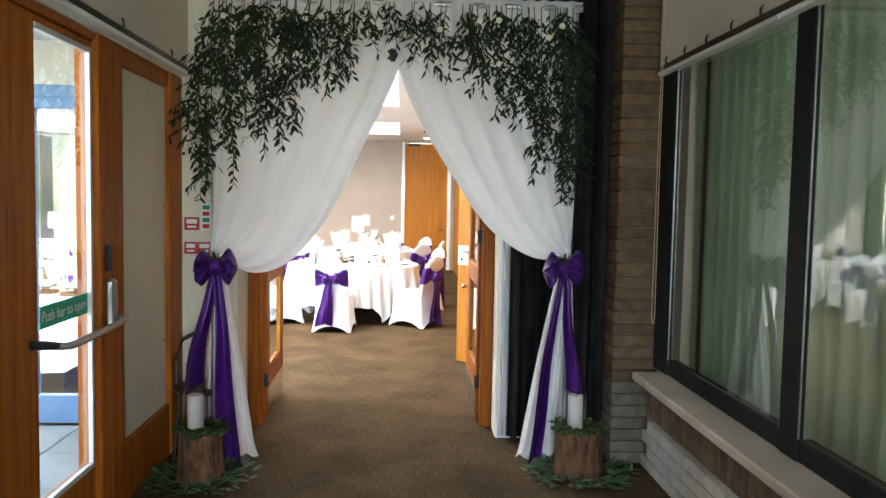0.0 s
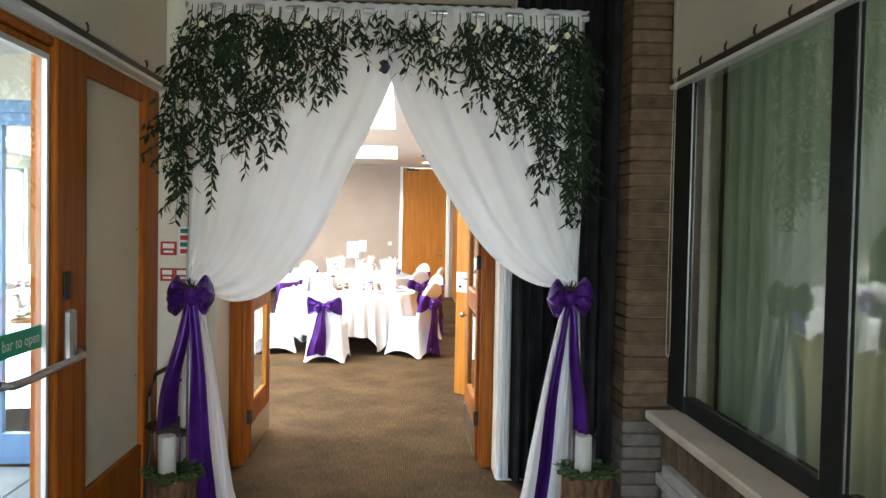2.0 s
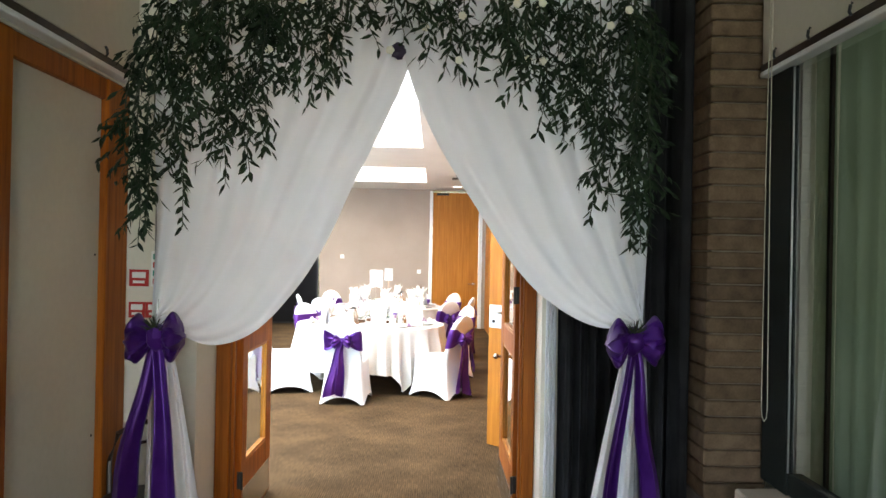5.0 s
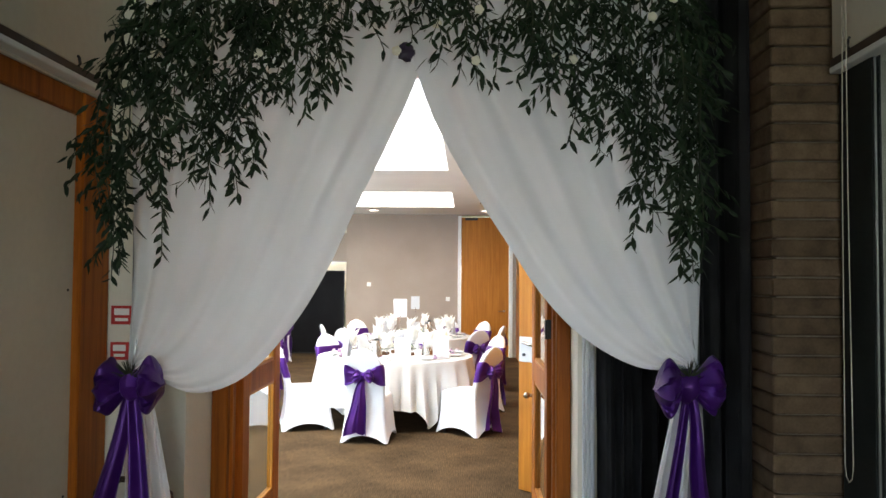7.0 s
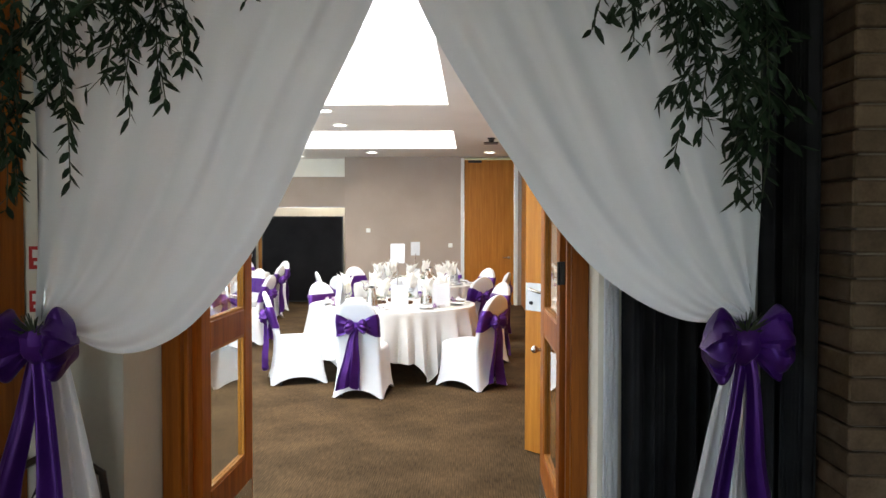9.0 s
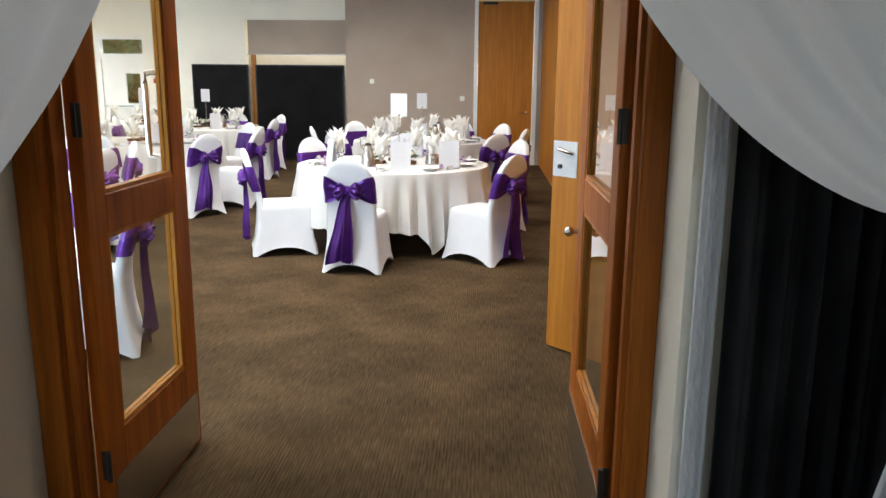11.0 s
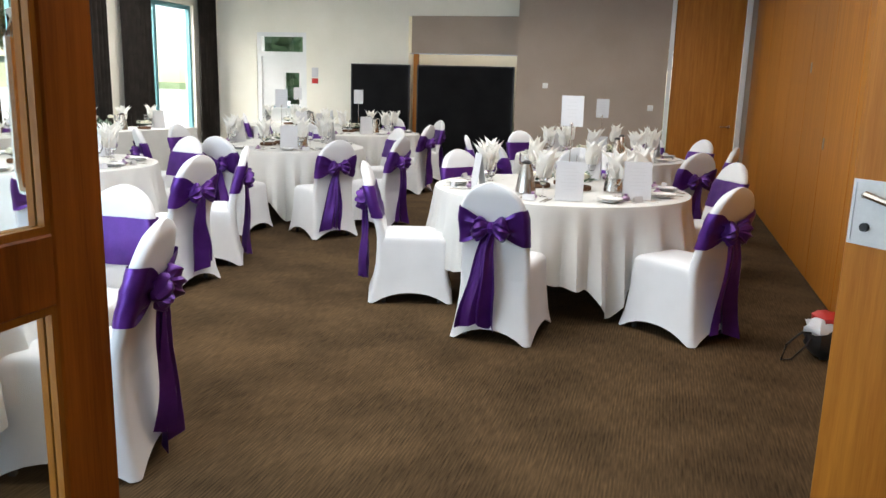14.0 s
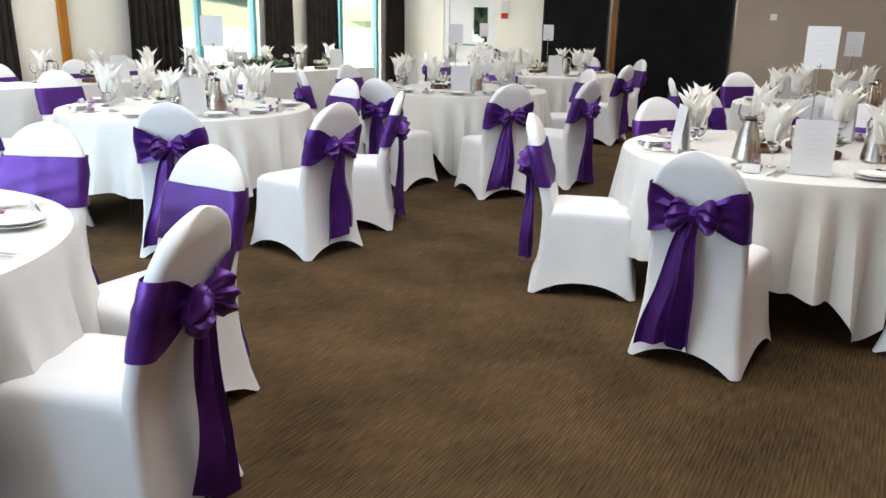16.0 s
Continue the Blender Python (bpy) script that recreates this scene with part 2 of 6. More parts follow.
M = dict(
    carpet=carpet_mat("ribbed_carpet", (0.030, 0.0185, 0.0088), (0.178, 0.112, 0.054)),
    plaster=surf("cream_plaster", (0.66, 0.62, 0.53), (0.74, 0.70, 0.61), 2, 40, 0.85, 0.1, spec=0.12),
    white_wall=surf("white_plaster", (0.79, 0.76, 0.66), (0.85, 0.82, 0.73), 2, 40, 0.85, 0.1, spec=0.12),
    taupe=surf("taupe_paint", (0.34, 0.272, 0.22), (0.40, 0.325, 0.27), 1.5, 50, 0.75, 0.08),
    ceiling=surf("ceiling_paint", (0.70, 0.68, 0.64), (0.76, 0.74, 0.70), 1.5, 50, 0.9, 0.05),
    oak=surf("oak_veneer", (0.305, 0.103, 0.0088), (0.46, 0.180, 0.021), 5, 40, 0.46, 0.06, stretch=(6, 6, 0.25), rand=0.06, spec=0.25),
    pine=surf("varnished_pine", (0.19, 0.047, 0.0045), (0.40, 0.118, 0.012), 4, 30, 0.48, 0.1, spec=0.14, stretch=(7, 7, 0.35), rand=0.08),
    cream_board=surf("cream_board", (0.52, 0.47, 0.38), (0.60, 0.55, 0.45), 1.2, 30, 0.55, 0.05),
    brick=surf("buff_brick", (0.085, 0.054, 0.034), (0.165, 0.112, 0.072), 14, 90, 0.9, 0.5, rand=0.2, spec=0.12),
    brick_grey=surf("greyed_brick", (0.12, 0.10, 0.09), (0.21, 0.185, 0.165), 14, 90, 0.9, 0.5, rand=0.16, spec=0.12),
    brick_pale=surf("pale_brick", (0.34, 0.30, 0.26), (0.48, 0.43, 0.38), 14, 90, 0.9, 0.5, rand=0.1),
    mortar=surf("mortar", (0.16, 0.13, 0.10), (0.24, 0.20, 0.16), 20, 120, 0.95, 0.4, spec=0.12),
    stone=surf("sill_stone", (0.40, 0.33, 0.26), (0.52, 0.44, 0.36), 5, 80, 0.7, 0.2),
    dark_frame=surf("dark_green_aluminium", (0.007, 0.009, 0.0085), (0.015, 0.018, 0.017), 4, 60, 0.6, 0.03, spec=0.15),
    grey_metal=surf("brushed_aluminium", (0.30, 0.30, 0.31), (0.42, 0.42, 0.43), 10, 90, 0.35, 0.05, metal=0.9),
    steel=surf("brushed_steel", (0.50, 0.47, 0.43), (0.62, 0.59, 0.55), 8, 120, 0.26, 0.05, metal=1.0, stretch=(1, 1, 6)),
    blue_frame=surf("grey_blue_paint", (0.15, 0.26, 0.42), (0.19, 0.31, 0.48), 3, 40, 0.45, 0.03),
    teal_frame=surf("teal_window_paint", (0.10, 0.27, 0.31), (0.14, 0.33, 0.37), 3, 40, 0.45, 0.03),
    drape=surf("white_voile", (0.76, 0.77, 0.80), (0.84, 0.85, 0.88), 3, 300, 0.85, 0.06, dist=0.001, through=0.48, spec=0.12),
    black_drape=surf("black_cloth", (0.010, 0.010, 0.011), (0.024, 0.024, 0.026), 6, 300, 0.9, 0.1, dist=0.001, spec=0.12),
    brown_drape=surf("dark_brown_curtain", (0.018, 0.015, 0.013), (0.036, 0.030, 0.026), 6, 200, 0.9, 0.1, dist=0.001, spec=0.12),
    sheer=surf("sheer_green_curtain", (0.30, 0.36, 0.27), (0.40, 0.46, 0.35), 2, 200, 0.9, 0.05, dist=0.001, through=0.5),
    spandex=surf("white_stretch_cover", (0.675, 0.68, 0.695), (0.735, 0.74, 0.755), 5, 400, 0.62, 0.05, dist=0.001, sheen=0.15, spec=0.28),
    cloth=surf("white_damask", (0.64, 0.635, 0.61), (0.71, 0.705, 0.68), 4, 350, 0.8, 0.08, dist=0.001, through=0.05, spec=0.12),
    satin=surf("purple_satin", (0.053, 0.009, 0.142), (0.100, 0.022, 0.232), 7, 200, 0.36, 0.12, metal=0.5, dist=0.002, rand=0.12),
    organza=surf("purple_organza", (0.30, 0.17, 0.32), (0.50, 0.36, 0.50), 20, 200, 0.5, 0.2, through=0.3),
    leaf=surf("ruscus_leaf", (0.007, 0.015, 0.0075), (0.024, 0.046, 0.020), 9, 60, 0.5, 0.1, rand=0.3, through=0.06, spec=0.2),
    leaf_pale=surf("pale_leaf", (0.035, 0.075, 0.04), (0.09, 0.16, 0.08), 9, 60, 0.45, 0.1, rand=0.2, spec=0.28),
    garden_leaf=surf("garden_leaf", (0.06, 0.10, 0.045), (0.12, 0.19, 0.09), 0.6, 6, 0.5, 0.1, through=0.3, spec=0.28),
    stem=surf("stem", (0.02, 0.028, 0.012), (0.04, 0.05, 0.02), 9, 60, 0.6, 0.1),
    petal=surf("cream_petal", (0.70, 0.66, 0.52), (0.82, 0.79, 0.68), 20, 90, 0.7, 0.1),
    bark=surf("bark", (0.040, 0.020, 0.012), (0.20, 0.105, 0.06), 12, 55, 0.95, 1.0, stretch=(2, 2, 0.6), dist=0.02, spec=0.12),
    cut_wood=surf("cut_wood", (0.30, 0.20, 0.11), (0.45, 0.32, 0.19), 12, 70, 0.8, 0.2),
    moss=surf("moss", (0.02, 0.035, 0.012), (0.07, 0.09, 0.03), 30, 120, 0.95, 0.6, dist=0.01, spec=0.12),
    wax=surf("candle_wax", (0.78, 0.76, 0.72), (0.84, 0.82, 0.78), 6, 60, 0.5, 0.03),
    paper=surf("white_card", (0.57, 0.57, 0.585), (0.62, 0.62, 0.635), 6, 80, 0.7, 0.02),
    ink=surf("grey_print", (0.53, 0.53, 0.54), (0.56, 0.56, 0.57), 6, 80, 0.7, 0.0),
    china=surf("white_china", (0.80, 0.80, 0.79), (0.84, 0.84, 0.83), 6, 60, 0.18, 0.0),
    napkin=surf("white_linen", (0.86, 0.845, 0.80), (0.91, 0.895, 0.85), 9, 250, 0.8, 0.1, dist=0.001, through=0.18),
    black_board=surf("black_felt", (0.006, 0.006, 0.007), (0.012, 0.012, 0.013), 3, 150, 0.95, 0.1, spec=0.12),
    black_metal=surf("black_metal", (0.008, 0.008, 0.009), (0.02, 0.02, 0.02), 6, 60, 0.45, 0.05),
    dark_wood=surf("dark_stained_wood", (0.02, 0.011, 0.007), (0.05, 0.028, 0.016), 6, 60, 0.4, 0.08, stretch=(4, 4, 0.5)),
    red=surf("red_sign", (0.40, 0.015, 0.012), (0.46, 0.02, 0.016), 4, 60, 0.4, 0.0),
    green=surf("green_sign", (0.0, 0.26, 0.17), (0.0, 0.30, 0.20), 4, 60, 0.4, 0.0, through=0.45),
    white_plastic=surf("white_plastic", (0.74, 0.74, 0.72), (0.80, 0.80, 0.78), 4, 60, 0.4, 0.0),
    white_paint=surf("white_gloss_paint", (0.74, 0.74, 0.73), (0.80, 0.80, 0.79), 3, 40, 0.4, 0.03),
    court_slab=surf("concrete_slab", (0.30, 0.30, 0.29), (0.40, 0.40, 0.385), 4, 60, 0.9, 0.3, rand=0.08),
    paving=surf("pale_paving", (0.50, 0.49, 0.46), (0.64, 0.63, 0.60), 4, 60, 0.9, 0.3, rand=0.08),
    grass=surf("grass", (0.09, 0.15, 0.04), (0.19, 0.27, 0.09), 3, 60, 0.95, 0.6, dist=0.03),
    # grass paled in its colour to stand for the glare of full sun
    sunlit_grass=surf("grass_sun_glare", (0.34, 0.36, 0.20), (0.46, 0.47, 0.30), 3, 60, 0.95, 0.4, dist=0.03),
    render_wall=surf("pale_render", (0.55, 0.54, 0.50), (0.64, 0.63, 0.60), 2, 60, 0.9, 0.1),
    pane=clear("window_glass", (0.93, 0.97, 0.95)),
    crystal=clear("drinking_glass", (1, 1, 1)),
    satin_plate=surf("satin_aluminium", (0.52, 0.52, 0.51), (0.62, 0.62, 0.61), 10, 90, 0.4, 0.03, metal=0.35),
    opal=surf("opal_sheet", (0.80, 0.80, 0.80), (0.84, 0.84, 0.84), 3, 40, 0.6, 0.0, through=0.6),
    lamp=glow("downlight_glow", (1.0, 0.93, 0.82), 4.0),
    dark_satin=surf("dark_satin", (0.022, 0.012, 0.032), (0.045, 0.03, 0.06), 9, 120, 0.5, 0.1),
    rope=surf("pale_cord", (0.5, 0.46, 0.36), (0.6, 0.56, 0.45), 20, 90, 0.7, 0.1),
)


# ---- building helpers ----
class Geo:
    """Collects vertices and faces of one mesh."""

    def __init__(self):
        self.v, self.f = [], []

    def box(self, a, b, bevel=0.0):
        if bevel:
            bm = bmesh.new()
            bmesh.ops.create_cube(bm, size=1)
            for w in bm.verts:
                w.co = [a[i] if w.co[i] < 0 else b[i] for i in range(3)]
            bmesh.ops.bevel(bm, geom=bm.edges[:], offset=bevel, segments=1, affect="EDGES", clamp_overlap=True)
            bm.verts.index_update()
            n = len(self.v)
            self.v += [tuple(w.co) for w in bm.verts]
            self.f += [[n + w.index for w in f.verts] for f in bm.faces]
            bm.free()
            return self
        n = len(self.v)
        self.v += [(x, y, z) for x in (a[0], b[0]) for y in (a[1], b[1]) for z in (a[2], b[2])]
        self.f += [[n + i for i in q] for q in ((0, 1, 3, 2), (4, 6, 7, 5), (0, 4, 5, 1), (2, 3, 7, 6), (0, 2, 6, 4), (1, 5, 7, 3))]
        return self

    def rings(self, rings, close=True, cap=True):
        n, k = len(self.v), len(rings[0])
        for r in rings:
            self.v += [tuple(q) for q in r]
        for i in range(len(rings) - 1):
            for j in range(k if close else k - 1):
                a, b = n + i * k + j, n + i * k + (j + 1) % k
                self.f.append([a, b, b + k, a + k])
        if cap and close:
            self.f.append([n + j for j in reversed(range(k))])
            self.f.append([n + (len(rings) - 1) * k + j for j in range(k)])
        return self

    def lathe(self, profile, n=20, at=(0, 0, 0), cap=True):
        return self.rings([[(at[0] + r * math.cos(2 * math.pi * j / n), at[1] + r * math.sin(2 * math.pi * j / n), at[2] + z) for j in range(n)] for r, z in profile], cap=cap)

    def tube(self, pts, r, n=8):
        pts = [Vector(q) for q in pts]
        rings = []
        for i, q in enumerate(pts):
            d = (pts[min(i + 1, len(pts) - 1)] - pts[max(i - 1, 0)]).normalized()
            u = d.cross(Vector((0, 0, 1)) if abs(d.z) < 0.9 else Vector((1, 0, 0))).normalized()
            w = d.cross(u)
            rr = r[i] if isinstance(r, (list, tuple)) else r
            rings.append([q + u * (rr * math.cos(2 * math.pi * j / n)) + w * (rr * math.sin(2 * math.pi * j / n)) for j in range(n)])
        return self.rings(rings)

    def sheet(self, fn, nu, nv):
        n = len(self.v)
        for j in range(nv + 1):
            for i in range(nu + 1):
                self.v.append(tuple(fn(i / nu, j / nv)))
        for j in range(nv):
            for i in range(nu):
                a = n + j * (nu + 1) + i
                self.f.append([a, a + 1, a + nu + 2, a + nu + 1])
        return self

    def ball(self, c, r, n=12, m=8, bump=0.0, seed=0):
        rad = r if isinstance(r, (tuple, list)) else (r, r, r)
        rings = []
        for i in range(m + 1):
            th = math.pi * (0.02 + 0.96 * i / m)
            ring = []
            for j in range(n):
                ph = 2 * math.pi * j / n
                d = Vector((math.sin(th) * math.cos(ph), math.sin(th) * math.sin(ph), math.cos(th)))
                k = 1 + bump * noise.noise(d * 2.7 + Vector((seed, seed * 1.7, 0)))
                ring.append((c[0] + rad[0] * d.x * k, c[1] + rad[1] * d.y * k, c[2] - rad[2] * d.z * k))
            rings.append(ring)
        return self.rings(rings)

    def mesh(self, name, smooth=True):
        me = bpy.data.meshes.new(name)
        me.from_pydata(self.v, [], self.f)
        me.validate()
        if smooth:
            me.shade_smooth()
        return me


def put(name, geo, mat, parent=None, label="", smooth=True, auto=True):
    """Links a mesh as one object, under a thing or part if one is given."""
    me = geo.mesh(name, smooth)
    me.materials.append(M[mat] if isinstance(mat, str) else mat)
    if smooth and auto:
        me.set_sharp_from_angle(angle=radians(38))
    ob = new(name, me)
    if parent is not None:
        ob.parent = parent
    if label:
        ob["label"] = label
    return ob


def part(name, geo, mat, parent, label="", smooth=True):
    return put(name, geo, mat, parent, label, smooth)


def thing(name, label, category, group="", kind="", m=None):
    ob = tagged(new(name), label, category, group, kind)
    ob.empty_display_size = 0.1
    if m is not None:
        ob.matrix_basis = m
    return ob


def single(name, geo, mat, label, category, group="", kind="", m=None, smooth=True):
    ob = tagged(put(name, geo, mat, None, "", smooth), label, category, group, kind)
    if m is not None:
        ob.matrix_basis = m
    return ob


def box(a, b, bevel=0.0):
    return Geo().box(a, b, bevel)


def spline(pts, t):
    """A smooth way through the points, t from 0 to 1."""
    k = t * (len(pts) - 1)
    i = min(int(k), len(pts) - 2)
    f = k - i
    p = [Vector(pts[max(0, min(len(pts) - 1, i + d))]) for d in (-1, 0, 1, 2)]
    return 0.5 * ((2 * p[1]) + (p[2] - p[0]) * f + (2 * p[0] - 5 * p[1] + 4 * p[2] - p[3]) * f * f + (3 * p[1] - p[0] - 3 * p[2] + p[3]) * f ** 3)


def smoothstep(a, b, x):
    x = max(0.0, min(1.0, (x - a) / (b - a)))
    return x * x * (3 - 2 * x)


# ---- large structure ----
floor = single("floor", box((-8.4, -5.2, -0.12), (2.6, 18.2, 0.0)), "carpet", "brown grey ribbed carpet through corridor and hall", "floor", kind="structure", smooth=False)

ceil = Geo()
xs = [-8.3, -7.4, -4.6, -2.9, 0.15, 1.7]
ys = [4.8, 6.0, 10.45, 12.9, 15.5, 18.0]
for i in range(5):
    for j in range(5):
        if i in (1, 3) and j in (1, 3):
            x0, x1, y0, y1 = xs[i], xs[i + 1], ys[j], ys[j + 1]
            ceil.box((x0 - 0.05, y0 - 0.05, 3.08), (x0, y1 + 0.05, 3.75)).box((x1, y0 - 0.05, 3.08), (x1 + 0.05, y1 + 0.05, 3.75))
            ceil.box((x0, y0 - 0.05, 3.08), (x1, y0, 3.75)).box((x0, y1, 3.08), (x1, y1 + 0.05, 3.75))
        else:
            ceil.box((xs[i], ys[j], 3.0), (xs[i + 1], ys[j + 1], 3.08))
single("ceiling", ceil, "ceiling", "off-white hall ceiling with deep skylight wells", "ceiling", kind="structure", smooth=False)
single("ceiling_corridor", box((-1.7, -5.2, 3.3), (2.6, 4.42, 3.4)), "ceiling", "off-white corridor ceiling", "ceiling", kind="structure", smooth=False)
# the western two only house the added fill lamps
for k, (x0, x1, y0, y1) in enumerate(SKYLIGHTS):
    sk = thing("skylight", "rectangular roof light with white glazing bars, western two added as fill", "skylight", "roof lights", "structure")
    part("curb", Geo().box((x0 - 0.08, y0 - 0.08, 3.75), (x0, y1 + 0.08, 3.85)).box((x1, y0 - 0.08, 3.75), (x1 + 0.08, y1 + 0.08, 3.85)), "white_paint", sk, smooth=False)
    part("opal_sheet", box((x0 - 0.05, y0 - 0.05, 3.752), (x1 + 0.05, y1 + 0.05, 3.758)), "opal", sk, "white opal glazing sheet", smooth=False)
    part("glazing_bar", box((x0, (y0 + y1) / 2 - 0.03, 3.762), (x1, (y0 + y1) / 2 + 0.03, 3.82)), "white_paint", sk, smooth=False)

# corridor walls, left: timber frame, glazed door, infill board
single("wall_corridor_rear_left", box((-1.42, -5.0, 0), (-1.24, 1.55, 3.3)), "plaster", "cream painted corridor wall", "wall", kind="structure", smooth=False)
wl = thing("wall_timber_screen", "varnished pine screen wall with cream infill board", "wall", kind="structure")
for a, b, z0, z1, dx in ((1.55, 1.72, 0, 2.44, 0.0), (2.875, 3.20, 0, 2.44, 0.0), (4.03, 4.29, 0, 2.44, 0.0)):
    part("post", box((-1.36, a, z0), (-1.24 + dx, b, z1), 0.008), "pine", wl, smooth=False)
part("bottom_rail", box((-1.35, 3.20, 0.0), (-1.25, 4.03, 0.335), 0.006), "pine", wl, smooth=False)
part("top_rail", box((-1.35, 3.20, 2.34), (-1.25, 4.03, 2.44), 0.006), "pine", wl, smooth=False)
part("head_rail", box((-1.35, 1.72, 2.40), (-1.255, 2.875, 2.44), 0.006), "pine", wl, smooth=False)
part("infill_board", box((-1.33, 3.20, 0.335), (-1.275, 4.03, 2.34)), "cream_board", wl, "cream infill board", smooth=False)
for y, z in ((3.99, 0.75), (3.99, 1.6), (3.23, 0.75), (3.23, 1.6)):
    part("screw", Geo().ball((-1.274, y, z), 0.006, 6, 4), "black_metal", wl)
single("wall_over_screen", box((-1.42, 1.55, 2.44), (-1.24, 4.42, 3.3)), "plaster", "cream wall above the timber screen", "wall", kind="structure", smooth=False)

dl = thing("door_1", "pine fire exit door with tall glass pane", "door", kind="structure")
part("stile", box((-1.345, 1.725, 0.02), (-1.27, 2.29, 2.395), 0.006), "pine", dl, smooth=False)
part("stile", box((-1.345, 2.852, 0.02), (-1.27, 2.872, 2.395), 0.002), "pine", dl, smooth=False)
part("rail", box((-1.345, 2.29, 0.02), (-1.27, 2.852, 0.34), 0.006), "pine", dl, smooth=False)
part("rail", box((-1.345, 2.29, 2.36), (-1.27, 2.852, 2.395), 0.006), "pine", dl, smooth=False)
bead = Geo()
bead.box((-1.284, 2.826, 0.34), (-1.264, 2.852, 2.36)).box((-1.284, 2.29, 0.34), (-1.264, 2.826, 0.365)).box((-1.284, 2.29, 2.335), (-1.264, 2.826, 2.36))
part("glazing_bead", bead, "satin_plate", dl, "pale metal glazing bead", smooth=False)
pn = part("pane", box((-1.292, 2.28, 0.35), (-1.286, 2.85, 2.35)), "pane", dl, smooth=False)
pn.visible_shadow = False
sg = part("exit_sign", box((-1.285, 2.335, 1.10), (-1.282, 2.825, 1.198)), "green", dl, "green push bar sticker", smooth=False)
fc = bpy.data.curves.new("sign_text", "FONT")
fc.body, fc.size, fc.align_x, fc.align_y = "Push bar to open", 0.066, "CENTER", "CENTER"
tmp = bpy.data.objects.new("sign_text", fc)
scene.collection.objects.link(tmp)
tme = bpy.data.meshes.new_from_object(tmp.evaluated_get(bpy.context.evaluated_depsgraph_get()))
bpy.data.objects.remove(tmp)
tme.materials.append(M["white_plastic"])
lt = new("lettering", tme)
lt.parent = sg
lt.matrix_basis = Matrix.Translation((-1.2805, 2.575, 1.149)) @ Matrix(((0, 0, 1, 0), (1, 0, 0, 0), (0, 1, 0, 0), (0, 0, 0, 1)))
pb = thing("push_bar", "grey metal panic push bar on the exit door", "push bar", m=pose(0, 0, 0))
part("bar", Geo().tube([(-1.19, 2.275, 1.042), (-1.15, 2.30, 1.042), (-1.14, 2.36, 1.042), (-1.14, 2.86, 1.048), (-1.155, 2.95, 1.048), (-1.19, 2.985, 1.048)], 0.017, 10), "grey_metal", pb)
part("end_arm", Geo().tube([(-1.264, 2.20, 1.06), (-1.22, 2.235, 1.055), (-1.175, 2.29, 1.042)], [0.02, 0.02, 0.016], 8), "black_metal", pb, "black pivot arm")
part("end_arm", Geo().tube([(-1.238, 3.03, 1.05), (-1.20, 3.01, 1.05), (-1.165, 2.955, 1.048)], [0.016, 0.018, 0.016], 8), "grey_metal", pb)
part("latch_case", box((-1.239, 2.93, 1.02), (-1.195, 2.99, 1.25), 0.012), "grey_metal", pb, smooth=False)
part("lock_plate", box((-1.239, 2.935, 1.29), (-1.225, 2.985, 1.42), 0.005), "black_metal", pb, smooth=False)


def raised_blind(name, x, y0, y1, z, sign, label, pitch=0.27):
    """A folded-up blind: cloth, dark strip, pale bottom rail and hanging eyelets."""
    b = thing(name, label, "blind")
    part("cloth", box((min(x, x + sign * 0.05), y0, z + 0.06), (max(x, x + sign * 0.05), y1, 3.28), 0.008), "cream_board", b, "cream blind cloth", smooth=False)
    part("strip", box((min(x, x + sign * 0.055), y0, z + 0.028), (max(x, x + sign * 0.055), y1, z + 0.06)), "dark_wood", b, "dark strip", smooth=False)
    part("bottom_rail", box((min(x, x + sign * 0.06), y0, z + 0.004), (max(x, x + sign * 0.06), y1, z + 0.028), 0.004), "white_paint", b, smooth=False)
    n = int((y1 - y0) / pitch)
    for i in range(n):
        y = y0 + (i + 0.5) * (y1 - y0) / n
        part("eyelet", Geo().tube([(x + sign * 0.058, y, z + 0.055), (x + sign * 0.064, y + 0.004, z + 0.068), (x + sign * 0.063, y - 0.002, z + 0.09), (x + sign * 0.056, y, z + 0.10)], 0.006, 6), "black_metal", b)
    return b


raised_blind("roman_blind", -1.24, 1.0, 4.26, 2.445, 1, "cream roman blind raised above the timber screen", 0.8)

# corridor walls, right: brick pier, sill, apron, windows
single("wall_corridor_rear_right", box((1.85, -5.0, 0), (2.03, -0.6, 3.3)), "plaster", "cream painted corridor wall", "wall", kind="structure", smooth=False)
single("wall_over_window", box((1.85, -0.6, 2.75), (2.05, 3.95, 3.3)), "plaster", "cream wall above the windows", "wall", kind="structure", smooth=False)
# unseen end wall, its opening made up to hold the fill lamp
single("wall_corridor_end", Geo().box((-1.42, -5.2, 0), (-1.1, -5.0, 3.3)).box((1.7, -5.2, 0), (2.05, -5.0, 3.3)).box((-1.1, -5.2, 2.95), (1.7, -5.0, 3.3)), "plaster", "cream wall round an added opening for the fill lamp", "wall", kind="structure", smooth=False)
ap = thing("wall_window_apron", "brick apron wall below the corridor windows", "wall", kind="structure")
part("mortar_bed", box((1.815, -0.6, 0.0), (2.03, 3.88, 0.59)), "mortar", ap, smooth=False)
single("sill", box((1.652, -0.6, 0.588), (1.86, 3.70, 0.638), 0.008), "stone", "pale reconstituted stone window sill", "window sill", kind="structure", smooth=False)
wr = thing("window_1", "dark framed corridor windows with sheer curtains behind", "window", kind="structure")
